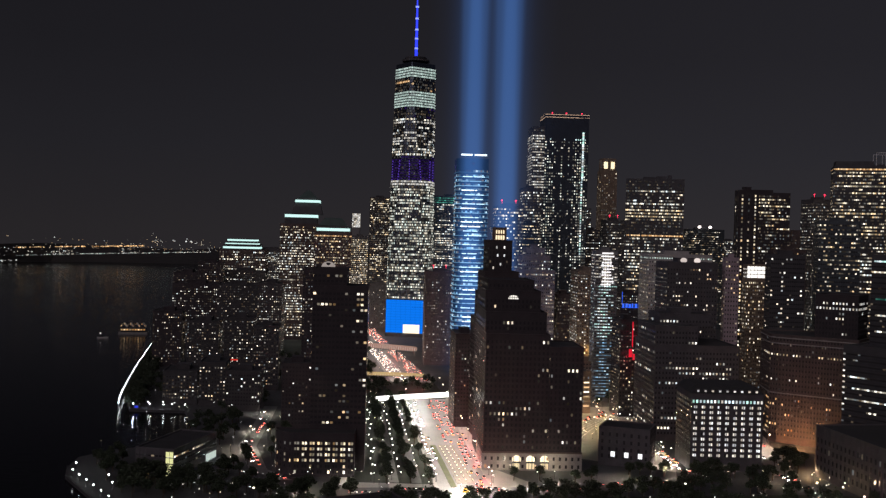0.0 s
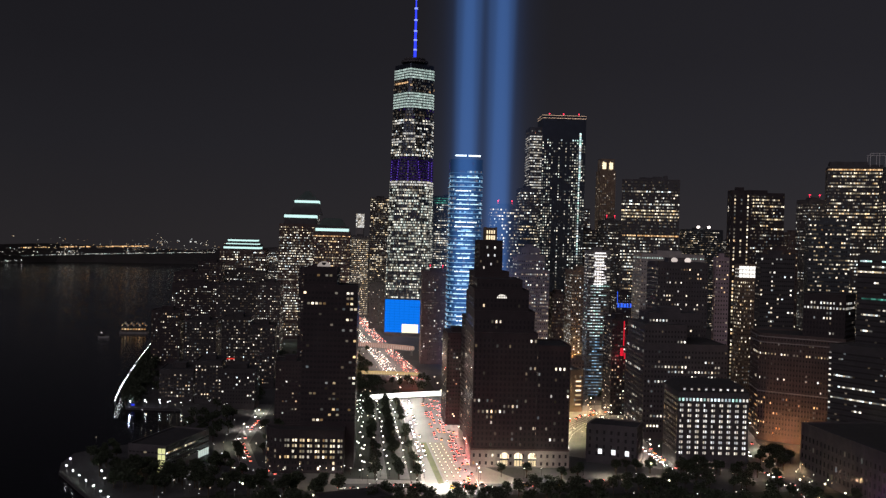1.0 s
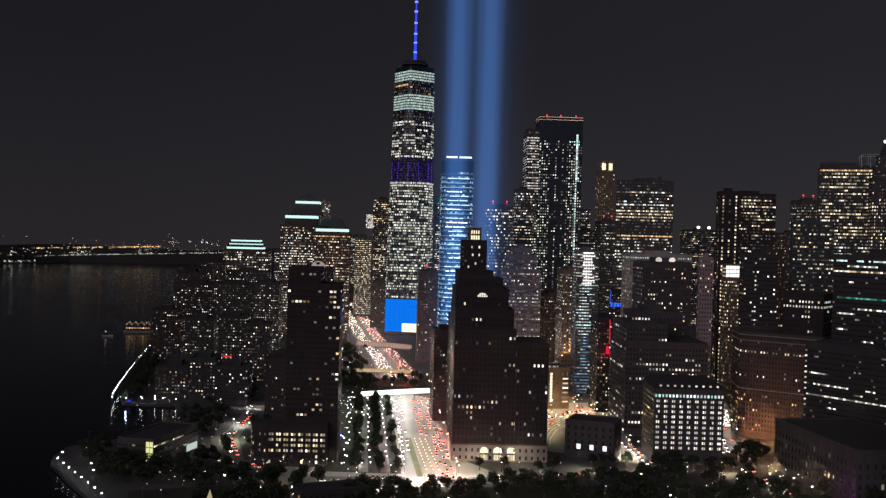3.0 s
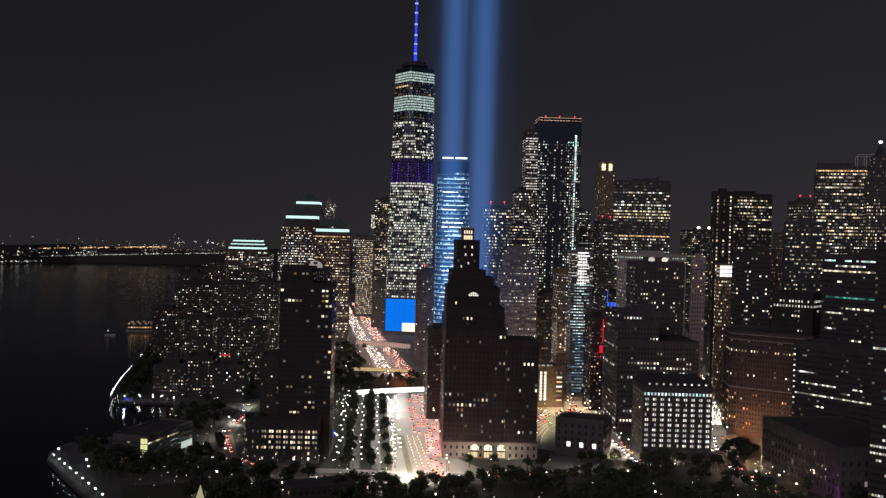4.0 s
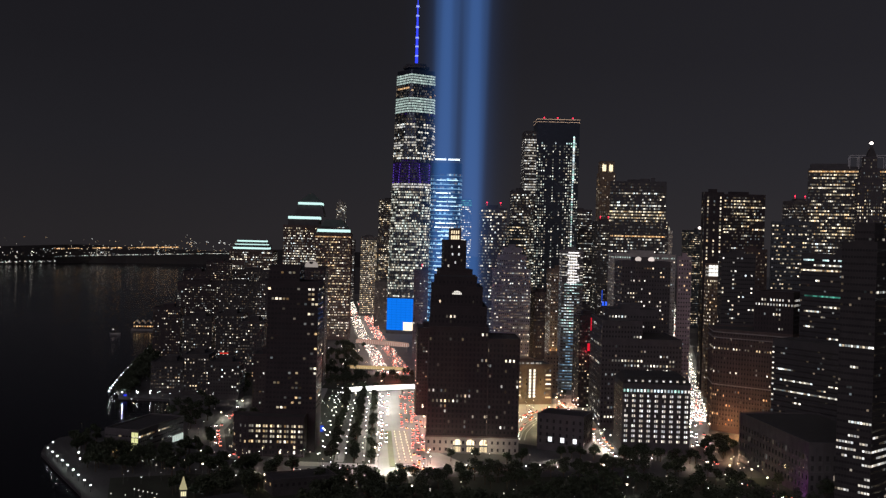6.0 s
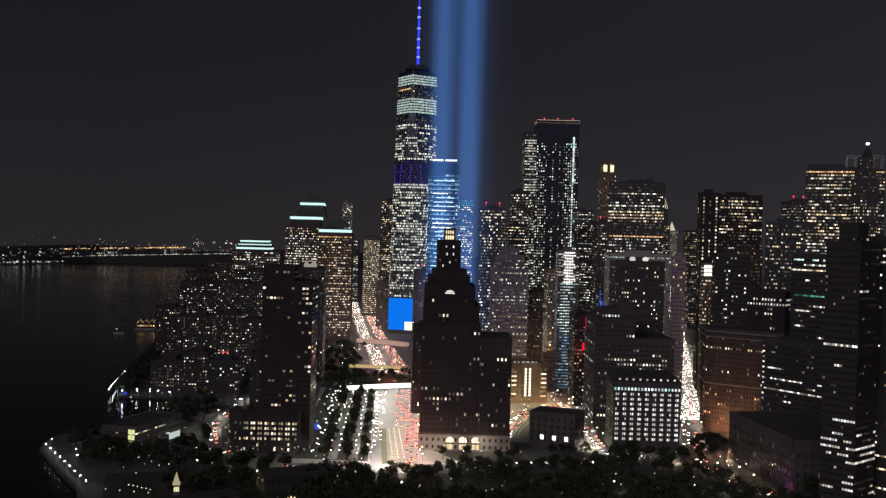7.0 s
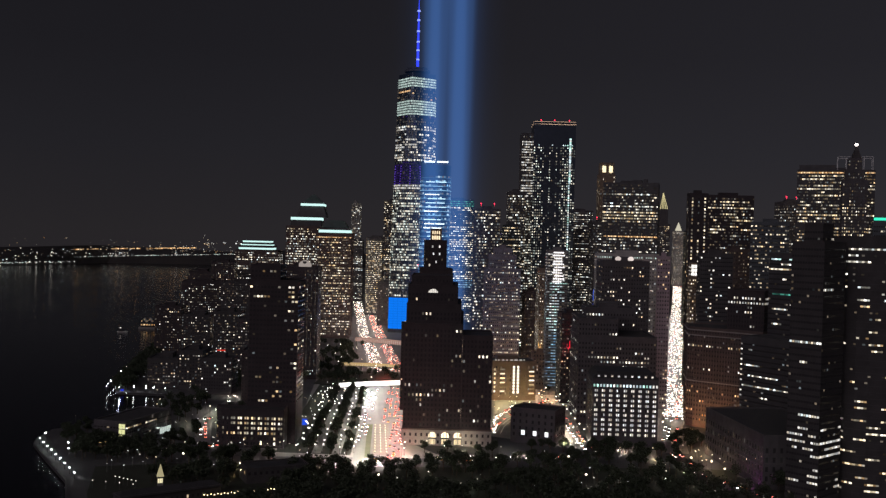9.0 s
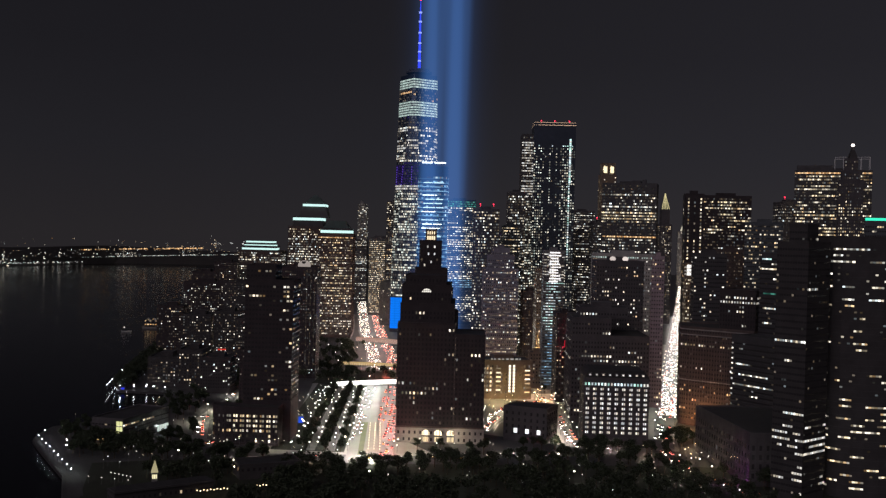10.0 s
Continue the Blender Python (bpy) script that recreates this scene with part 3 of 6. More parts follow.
    part("beacon", t, lamp_mat("beacon_red", (1, 0.03, 0.05), 3), th, "red aircraft beacon")
    p = Acc()
    p.box(-30.2, 30.2, -31.6, -31.1, 6, 56)
    j = Acc()
    for z in range(10, 56, 4):
        j.box(-30.2, 30.2, -31.75, -31.62, z, z + 0.35)
    for k in range(9):
        j.box(-30 + k * 7.5, -29.7 + k * 7.5, -31.75, -31.62, 6, 56)
    for k in range(7):
        j.box(10 + k * 2.6, 11.6 + k * 2.6, -31.8, -31.76, 44.6, 46.0)
    part("panel_joint", j, lamp_mat("podium_joint", (0.003, 0.15, 0.78), 0.7), th, "darker joints between the lit panels", "stuff")
    part("podium_screen", p, lamp_mat("podium_blue", (0.004, 0.20, 0.95), 0.85), th, "podium wall washed in bright blue light")
    p = Acc()
    p.box(-3, 22, -32.2, -31.7, 6, 19)
    part("entrance", p, lamp_mat("entrance_glow", (1.0, 0.86, 0.6), 1.4), th, "glowing glass entrance")
    v = Acc()
    for zz in range(238, 268, 4):
        for k in range(8):
            poly = sec(zz)
            (ax, ay), (bx, by) = poly[k], poly[(k + 1) % 8]
            for s in ((0.5,) if k % 2 else (0.12, 0.88)):
                px, py = ax + (bx - ax) * s, ay + (by - ay) * s
                v.box(px - 0.42, px + 0.42, py - 0.42, py + 0.42, zz, zz + 1.5)
    part("corner_lamp", v, lamp_mat("violet_lamp", (0.22, 0.10, 1.0), 0.7), th, "violet lamps up the corners", "stuff")


mast_tower()


# ---- curved glass tower beside the light beams ----
def curved_tower():
    th = thing("residential_tower", 11, 1000, 0, 3, "slim curved blue glass tower with glowing floor edges", "skyscraper")
    poly = []
    for k in range(9):
        a = math.radians(180 + 90 * k / 8)
        poly.append((9 + 9 * math.cos(a), 9 + 9 * math.sin(a)))
    for k in range(9):
        a = math.radians(270 + 90 * k / 8)
        poly.append((23 + 9 * math.cos(a), 9 + 9 * math.sin(a)))
    poly += [(32, 33), (0, 33)]
    solid(th, poly, 0, 230, M_BLUEGLASS)
    rnd = random.Random(3)
    # blue floodlit look and bright stripes put in as glowing panes, edges, bars
    facade(th, poly, 5, 222, patt(0.55, "ice", [(212, 222, 0.3, "ice"), (5, 60, 0.35, "ice")], 5, 0.75, 0.5), 4.4, 2.2, (9, 2.2), 1.2, 0.0, 0, M_CURTAIN, glass=False, proud=0.05)
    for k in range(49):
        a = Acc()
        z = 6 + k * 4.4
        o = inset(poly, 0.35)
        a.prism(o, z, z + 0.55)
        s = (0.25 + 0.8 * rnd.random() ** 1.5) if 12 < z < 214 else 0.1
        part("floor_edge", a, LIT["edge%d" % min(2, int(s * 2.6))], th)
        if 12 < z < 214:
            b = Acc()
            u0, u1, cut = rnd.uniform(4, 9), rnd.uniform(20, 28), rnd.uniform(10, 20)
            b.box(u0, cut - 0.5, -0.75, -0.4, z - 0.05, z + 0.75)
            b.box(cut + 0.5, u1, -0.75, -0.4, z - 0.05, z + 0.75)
            part("lit_balcony", b, LIT["edge%d" % rnd.choice((2, 3, 3, 4, 4))], th, "bright glowing bar along a floor edge")
    c = Acc()
    c.box(4, 15, -0.3, 0.2, 233.6, 235.2)
    c.box(17, 29, -0.3, 0.2, 233.6, 235.2)
    part("crown_light", c, lamp_mat("crown_white", (0.75, 0.9, 1.0), 1.7), th, "bright white crown band")


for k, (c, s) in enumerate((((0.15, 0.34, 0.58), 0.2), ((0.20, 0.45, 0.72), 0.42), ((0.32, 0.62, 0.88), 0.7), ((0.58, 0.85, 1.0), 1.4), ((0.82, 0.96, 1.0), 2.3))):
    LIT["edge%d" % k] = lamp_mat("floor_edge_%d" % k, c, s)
LIT["topglow"] = lamp_mat("tower_top_glow", (1.0, 0.93, 0.95), 1.7)
curved_tower()


# ---- two columns of light ----
def beam_mat():
    m = bpy.data.materials.new("light_beam")
    m.use_nodes = True
    nt = m.node_tree
    n, l = nt.nodes, nt.links
    n.clear()
    out, em, tr, add = n.new("ShaderNodeOutputMaterial"), n.new("ShaderNodeEmission"), n.new("ShaderNodeBsdfTransparent"), n.new("ShaderNodeAddShader")
    uv = n.new("ShaderNodeUVMap")
    sep = n.new("ShaderNodeSeparateXYZ")
    l.new(uv.outputs[0], sep.inputs[0])
    sub = n.new("ShaderNodeMath")
    sub.operation, sub.inputs[1].default_value = "SUBTRACT", 0.5
    l.new(sep.outputs["X"], sub.inputs[0])
    sq = n.new("ShaderNodeMath")
    sq.operation = "ABSOLUTE"
    l.new(sub.outputs[0], sq.inputs[0])
    # lit haze painted as emission: bright core, soft halo across each crossed sheet
    cr = n.new("ShaderNodeValToRGB")
    cr.color_ramp.interpolation = "B_SPLINE"
    els = cr.color_ramp.elements
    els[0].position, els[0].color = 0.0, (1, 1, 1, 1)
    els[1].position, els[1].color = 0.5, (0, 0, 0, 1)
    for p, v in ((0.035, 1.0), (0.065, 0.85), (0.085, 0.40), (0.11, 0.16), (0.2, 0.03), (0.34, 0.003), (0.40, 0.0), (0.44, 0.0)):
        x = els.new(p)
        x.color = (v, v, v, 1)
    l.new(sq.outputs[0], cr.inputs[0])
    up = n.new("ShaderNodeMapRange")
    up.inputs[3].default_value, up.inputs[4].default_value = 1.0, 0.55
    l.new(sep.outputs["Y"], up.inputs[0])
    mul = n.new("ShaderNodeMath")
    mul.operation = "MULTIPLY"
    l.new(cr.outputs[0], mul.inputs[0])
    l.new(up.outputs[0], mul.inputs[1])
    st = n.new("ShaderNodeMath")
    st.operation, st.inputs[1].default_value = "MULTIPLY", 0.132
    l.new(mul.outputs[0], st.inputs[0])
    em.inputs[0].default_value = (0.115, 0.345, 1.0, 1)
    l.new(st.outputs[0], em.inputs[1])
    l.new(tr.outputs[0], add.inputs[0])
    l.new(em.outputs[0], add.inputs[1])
    l.new(add.outputs[0], out.inputs[0])
    return m


M_BEAM = beam_mat()


def light_beam(x, y, z):
    th = thing("light_beam", x, y, z, 0, "tall soft column of blue searchlight rising into the sky", "light beam", "pair of light beams")
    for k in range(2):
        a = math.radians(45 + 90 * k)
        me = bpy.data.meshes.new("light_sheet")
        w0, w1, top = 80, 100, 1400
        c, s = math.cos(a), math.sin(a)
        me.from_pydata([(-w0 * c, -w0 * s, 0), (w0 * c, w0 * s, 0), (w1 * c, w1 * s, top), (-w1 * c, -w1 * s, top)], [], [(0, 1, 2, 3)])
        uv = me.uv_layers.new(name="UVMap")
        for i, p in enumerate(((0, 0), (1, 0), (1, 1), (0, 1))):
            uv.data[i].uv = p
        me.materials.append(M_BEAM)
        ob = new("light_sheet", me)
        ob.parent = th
    return th


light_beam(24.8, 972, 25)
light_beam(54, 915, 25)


# ---- towers of the skyline ----
def office(x, y, w, d, h, rot, lit, label, **kw):
    kw.setdefault("mat", M_STEEL)
    kw.setdefault("bay", 1.9)
    kw.setdefault("win", (1.45, 1.7))
    kw.setdefault("glass", y < 1100)
    return building("office_tower", label, x, y, w, d, h, rot, lit=lit, **kw)


office(-16, 1750, 58, 40, 222, 5, patt(0.5, "office", [(208, 222, 0.98, "teal"), (60, 80, 0.5, "ice")], 21, 0.75, 0.7), "glass office tower with a pale green lit crown", mat=M_CURTAIN)
# tall dark tower with a shoulder and a lit roof edge
t3 = office(121, 1445, 40, 50, 311, 3, patt(0.6, "tower", [(300, 320, 0.0, "white"), (292, 300, 0.98, "white"), (215, 292, 0.75, "white")], 22, 0.7, 0.4), "tall dark glass tower with white floors and glowing roof rim", extra=False, band=0.15, pier=0.15)
solid(t3, rect(17, 79, -1.5, 50), 0, 328, M_SHAFT)
facade(t3, rect(17, 79, -1.5, 50), 5, 300, patt(0.05, "cool", [(294, 300, 0.3, "white"), (5, 293, 0.04, "tower")], 23, 0.3, 0, columns={0: 0.8, 1: 0.75, 2: 0.7, 3: 0.6, 4: 0.5, 5: 0.06, 6: 0.05, 7: 0.5, 8: 0.05, 9: 0.04, 10: 0.35, 11: 0.08, 12: 0.4, 13: 0.65, 14: 0.7, 15: 0.75, 16: 0.7, 17: 0.6, 18: 0.4}), 4.0, 3.2, (1.5, 1.7), 0.8, 0, 0.25, M_STEEL, glass=False, dim=0.12)
a = Acc()
for x0, x1, y0, y1 in ((17, 79, -1.5, -0.9), (17, 17.6, -1.5, 50), (78.4, 79, -1.5, 50), (17, 79, 49.4, 50)):
    a.box(x0, x1, y0, y1, 325, 325.9)
    a.box(x0, x1, y0, y1, 328.6, 329.4)
e3 = Acc()
for k in range(26):
    e3.box(70, 72.6, -2.0, -1.6, 238 + k * 2.6, 240 + k * 2.6)
for k in range(30):
    e3.box(69.5, 71.5, -2.0, -1.6, 130 + k * 3.6, 132 + k * 3.6)
part("corner_light", e3, LIT["cool"][0], t3, "bright vertical corner light", "stuff")
part("roof_rim", a, lamp_mat("rim_light", (1.0, 0.66, 0.45), 0.9), t3, "glowing roof rim")
office(104, 1362, 24, 36, 221, 5, patt(0.55, "office", [(214, 222, 0.9, "cool")], 24, 0.6), "glass office tower with a lit sloping roof edge")
pk = building("residential_tower", "tall pale stone tower with glowing lantern windows at its top", 260, 1713, 26, 30, 270, 5, M_TAN, patt(0.12, "gold", seed=25), 3.6, 3.6, (1.3, 2.0), glass=False, tops=((2, 24, 2, 28, 290),), category="skyscraper", extra=False)
a = Acc()
for x0 in (4.0, 15.5):
    a.box(x0, x0 + 6, 1.5, 1.9, 274, 285)
    a.box(x0 + 1, x0 + 2, 1.4, 1.9, 285.4, 286.4)
part("lantern_window", a, lamp_mat("lantern_glow", (1.0, 0.82, 0.5), 1.4), pk, "glowing lantern windows")
slab_tower = office(229.5, 1306, 72, 48, 233, -10, patt(0.5, "office", [(220, 236, 0, "warm"), (196, 220, 0.5, "office"), (160.5, 164.5, 0.95, "amber"), (164.5, 180, 0.0, "amber"), (180, 196, 0.75, "gold"), (0, 120, 0.4, "gold")], 26, 0.7, 0.45), "broad black steel office tower with warm lit floors", floor=4.0)
office(347, 1207, 58, 22, 215, 1, patt(0.22, "gold", [(208, 216, 0.0, "warm"), (196, 201, 0.95, "gold"), (201, 208, 0.35, "gold"), (184, 196, 0.5, "gold"), (165, 184, 0.3, "gold"), (0, 165, 0.15, "office")], 27, 0.75, 0.6), "dark office tower with warm lit top floors", mat=M_DARKBRICK)
office(299, 1046, 20, 15, 209, 1, patt(0.22, "gold", seed=28, columns={0: 0.85, 1: 0.25, 2: 0.9}), "dark brick office tower with columns of lit windows", mat=M_DARKBRICK, bay=6, win=(1.5, 2.0))
r60 = office(459, 1218, 89, 40, 249, -16, patt(0.62, "gold", [(241, 246, 0.95, "amber"), (200, 241, 0.75, "gold"), (120, 160, 0.6, "office")], 29, 0.85, 0.5), "wide slab office tower with many amber lit floors", floor=4.0)
building("stone_skyscraper", "slender stepped skyscraper with a pointed spire", 481, 1113, 26, 30, 232, -14, M_DARKSTONE, patt(0.42, "gold", [(205, 280, 0.05, "gold")], seed=30, uneven=0.3), 3.8, 2.4, (1.1, 1.6), glass=False, tops=((3, 23, 3, 27, 243), (6, 20, 6, 24, 256)), category="skyscraper", extra=False)
# stepped riverside office towers with glowing terraces
w3 = office(-235, 1477, 68, 60, 166, 5, patt(0.62, "office", [(0, 40, 0.6, "warm"), (150, 162, 0.6, "gold")], 31, 0.5, 0.4), "stone and glass office tower with stepped lit top", mat=M_BRICK, bay=1.9, win=(1.15, 1.6), extra=False)
solid(w3, rect(6, 52, 6, 54), 166, 181, M_STEEL)
solid(w3, rect(14, 60, 10, 50), 181, 203, M_STEEL, top=rect(22, 54, 16, 44))
solid(w3, rect(22, 54, 16, 44), 203, 216, M_COPPER, top=rect(36, 40, 28, 32), parapet=0)
w2 = office(-181, 1440, 52, 60, 156, 5, patt(0.6, "gold", [(146, 154, 0.85, "amber"), (0, 60, 0.6, "warm")], 32, 0.5, 0.4), "stone and glass office tower with lit terrace and dome", mat=M_BRICK, bay=1.9, win=(1.15, 1.6), extra=False)
solid(w2, rect(3, 49, 3, 57), 156, 163, M_STEEL)
solid(w2, rect(6, 46, 6, 54), 165, 176, M_COPPER, top=rect(14, 38, 14, 46), parapet=0)
w4 = office(-354, 1628, 72, 60, 124, 5, patt(0.5, "office", seed=33, clump=0.6, uneven=0.5), "stone and glass office tower with three glowing setbacks", mat=M_BRICK, bay=2.4, win=(1.4, 1.8), extra=False)
solid(w4, rect(5, 62, 5, 55), 124, 132, M_STEEL)
solid(w4, rect(11, 56, 9, 50), 132, 140, M_STEEL)
GLOWBAND = lamp_mat("terrace_light", (0.66, 1.0, 0.95), 1.0)
for th, bands in ((w3, ((6, 52, 6, 176, 180), (20, 55, 12, 198, 201.5))), (w2, ((3, 49, 3, 157.5, 161.5),)), (w4, ((5, 62, 5, 126, 129), (8, 58, 8, 132.5, 134.5), (11, 56, 9, 138, 140.5)))):
    for x0, x1, y0, z0, z1 in bands:
        a = Acc()
        a.box(x0, x1, y0 - 0.5, y0 - 0.1, z0, z1)
        a.box(x1 + 0.1, x1 + 0.5, y0, y0 + 40, z0, z1)
        part("terrace_light", a, GLOWBAND, th, "glowing mint-white terrace band")
office(-137, 1900, 36, 40, 222, 5, patt(0.4, "gold", seed=34, clump=0.5, uneven=0.6), "grey office tower with scattered lit windows", mat=M_BLACKSTONE)
office(-170, 1900, 31, 40, 150, 5, patt(0.88, "gold", [(143, 152, 0, "warm")], 35), "office block with a full grid of warm windows", bay=2.4, win=(1.3, 1.6))
hotel = office(62, 1226, 32, 30, 192, 5, patt(0.22, "office", [(178, 192, 0.5, "warm")], seed=36, clump=0.4, columns={0: 0.5, 6: 0.4, 7: 0.4}), "grey hotel tower with red roof beacons", mat=M_DARKSTONE)

# ---- tall buildings on the park edge ----
# lower front block with arched entrance
wh = thing("apartment_building", 30, 684, 0, 3, "dark brown brick apartment building with a lit arched entrance", "building")
cnt = [0]
solid(wh, rect(43.4, 66, 0, 45), 0, 82, M_DARKBRICK)
facade(wh, rect(43.4, 66, 0, 45), 13.5, 81, patt(0.11, "warm", seed=41, clump=0.4, uneven=0.9), 3.7, 2.75, (1.15, 1.9), 0.9, 0.15, 0.0, M_DARKBRICK, 180, True, count=cnt)
a = Acc()
a.box(-0.6, 66.6, -0.7, 45.5, 11.5, 12.5)
part("cornice", a, M_BRICK, wh)
a = Acc()
a.box(-0.3, 66.3, -0.35, 45.3, 0, 11.5)
part("stone_base", a, M_STONE, wh, "pale stone base storeys")
facade(wh, rect(-0.32, 66.32, -0.37, 45.3), 0.6, 11.5, patt(0.12, "warm", seed=42), 5.2, 4.1, (1.4, 2.3), 1.0, 0.2, 0.5, M_STONE, 60, True, count=[0])
for k in range(3):
    x0 = 19.5 + k * 9.4
    a = Acc()
    pts = [(x0, 6.0), (x0 + 6, 6.0), (x0 + 6, 7.4)] + [(x0 + 3 + 3 * math.cos(math.radians(s)), 7.4 + 2.6 * math.sin(math.radians(s))) for s in range(15, 180, 15)] + [(x0, 7.4)]
    i = len(a.v)
    a.v += [(x, -0.45, z) for x, z in pts]
    a.f.append(tuple(range(len(pts))))
    arch = part("arched_window", a, lamp_mat("arch_glow", (1.0, 0.86, 0.58), 1.6), wh, "brightly lit arched opening")
    low = Acc()
    low.box(x0 + 0.4, x0 + 5.6, -0.5, -0.42, 1.0, 4.8)
    part("shop_window", low, lamp_mat("shop_glow", (1.0, 0.80, 0.48), 0.8), wh, "lit shop window below the arch")
    b = Acc()
    for s in (0, 1.9, 4.0, 5.85):
        b.box(x0 + s, x0 + s + 0.2, -0.6, -0.45, 1.0, 9.2)
    b.box(x0, x0 + 6, -0.62, -0.45, 4.9, 6.0)
    part("mullions", b, M_STEEL, arch)
gw = thing("apartment_tower", 30, 684.2, 0, 3, "dark stepped brick apartment tower with a few lit windows", "building")
cnt = [0]
LITG = patt(0.07, "warm", seed=43, clump=0.5, uneven=0.5)
for z0, z1, r in ((0, 90, (0, 43.2, 0, 88)), (90, 104, (0.5, 42, 10, 86)), (104, 118, (0.8, 39, 20, 82)), (118, 125, (3, 35, 26, 74))):
    solid(gw, rect(*r), z0, z1, M_DARKBRICK)
    facade(gw, rect(*r), z0 + 13.5 if z0 == 0 else z0 + 2, z1 - 1, LITG, 3.7, 2.8, (1.15, 1.9), 0.9, 0.15, 0, M_DARKBRICK, 200, True, count=cnt)
a = Acc()
i = 0
a.v += [(x, 19.8, z) for x, z in [(20 + 3.6 * math.cos(math.radians(s)), 113 + 2.8 * math.sin(math.radians(s))) for s in range(0, 181, 20)]]
a.f.append(tuple(range(len(a.v))))
part("arched_window", a, lamp_mat("attic_glow", (1.0, 0.95, 0.85), 0.9), gw, "lit half-round attic window")
a = Acc()
for k in range(4):
    a.box(17.6 + k * 1.6 - 0.12, 17.6 + k * 1.6 + 0.12, 19.6, 19.78, 113, 115.8)
a.box(16.4, 23.6, 19.6, 19.78, 114.1, 114.35)
part("mullions", a, M_STEEL, gw)
dac = thing("brick_skyscraper", 28.4, 788, 0, 8, "dark art deco brick skyscraper with a lit lantern top", "skyscraper")
cnt = [0]
for z0, z1, r in ((0, 92, (0, 41, 0, 37)), (92, 112, (2.5, 36, 1, 33)), (112, 128, (4, 31, 2, 31)), (128, 152, (7.2, 25.6, 3.6, 26))):
    solid(dac, rect(*r), z0, z1, M_DARKBRICK)
    facade(dac, rect(*r), z0 + 3, z1 - 1, patt(0.05, "warm", seed=44), 3.5, 2.8, (1.1, 1.8), 0.9, 0.15, 0, M_DARKBRICK, 120, True, count=cnt)
a = Acc()
a.box(11.8, 20.8, 6.3, 15.3, 152.4, 161.6)
for k in range(5):
    a.box(11.8 + k * 1.95, 13.0 + k * 1.95, 6.1, 15.5, 161.6, 162.8)
for x in (11.4, 20.0):
    a.box(x, x + 1.2, 5.9, 7.1, 152.4, 163.2)
a.box(11.3, 21.3, 5.8, 15.8, 156.9, 157.4)
part("lantern", a, M_TAN, dac)
CREAM = lamp_mat("lantern_amber", (1.0, 0.80, 0.52), 1.2)
for k in range(4):
    for x0, x1, z0, z1 in ((12.8, 14.1, 153.4, 156.6), (13.0, 13.9, 158.0, 160.6)):
        b = Acc()
        b.box(x0 + k * 1.85, x1 + k * 1.85, 6.0, 6.25, z0, z1)
        part("lantern_window", b, CREAM, dac, "cream lit lantern window")
b = Acc()
for x, z in ((13.4, 146.4), (19.4, 146.4), (14.2, 140.2), (19.4, 140.2), (11.0, 130.6), (16.6, 133.4)):
    b.box(x - 0.55, x + 0.55, 3.45, 3.55, z, z + 1.9)
part("lit_window", b, LIT["white"][0], dac, "pairs of lit windows in the shaft", "stuff")
# riverside tower and its low wing
rz = thing("hotel_tower", -84, 668, 0, 3, "dark brick hotel tower with a few wide lit windows", "building")
cnt = [0]
LITR = patt(0.16, "gold", seed=45, clump=0.5, uneven=0.8)
for z0, z1, r in ((0, 120, (0, 36, 0, 34)), (120, 131, (0, 22, 3, 30))):
    solid(rz, rect(*r), z0, z1, M_DARKBRICK)
    facade(rz, rect(*r), z0 + 30 if z0 == 0 else z0 + 2, z1 - 1, LITR, 3.5, 2.6, (1.7, 1.45), 0.9, 0.15, 0, M_DARKBRICK, 200, True, count=cnt)
mu = thing("museum_wing", -105, 650, 0, 3, "low curved brick wing with a grid of warm lit windows", "building")
WING = [(0, 16), (1.5, 9), (6, 3.5), (13, 0), (52, 0), (52, 17.6), (0, 17.6)]
solid(mu, WING, 0, 27, M_DARKBRICK)
cnt = [0]
facade(mu, WING, 9.0, 24.0, patt(0.5, "gold", [(8, 25, 0.9, "gold")], 46), 3.6, 5.2, (1.25, 1.7), 0.7, 0.15, 0, M_DARKBRICK, 110, True, count=cnt, pair=0.5, sides=(3,))
facade(mu, WING, 5.0, 26.0, patt(0.38, "warm", seed=48, uneven=0.5), 3.6, 3.2, (0.9, 1.7), 0.7, 0.15, 0, M_DARKBRICK, 160, True, count=cnt, sides=(0, 1, 2))
facade(mu, WING, 1.5, 9.0, patt(0.10, "warm", seed=47), 3.6, 5.2, (1.25, 1.9), 0.7, 0.15, 0, M_DARKBRICK, 180, True, count=cnt, pair=0.5, sides=(3,))
mj = building("museum_building", "long low stone museum with a glowing glass corner", -189.3, 643.1, 26, 62, 17, -12, M_DARKSTONE, patt(0.04, "white", [(11, 14.2, 0.5, "warm")], 47, 0.7), 3.6, 2.6, (1.9, 1.0), single=60, extra=False)
a = Acc()
for k in range(4):
    for j in range(2):
        a.box(20.8 + j * 2.6, 23.0 + j * 2.6, -0.5, -0.2, 1.2 + k * 3.9, 4.4 + k * 3.9)
part("glass_corner", a, lamp_mat("corner_glow", (0.95, 0.95, 0.45), 0.75), mj, "glowing yellow-green glass corner", "stuff")
a = Acc()
a.box(2, 10, -0.4, -0.2, 1.5, 3.9)
part("cafe_window", a, lamp_mat("cafe_glow", (1.0, 0.66, 0.28), 0.8), mj, "amber lit cafe window")
a = Acc()
for k in range(5):
    a.box(26.2, 26.5, 46 + k * 3.2, 48.3 + k * 3.2, 1.0, 5.5)
part("glass_hall", a, lamp_mat("hall_glow", (0.85, 1.0, 0.92), 0.55), mj, "glowing glazed hall at its far end", "stuff")
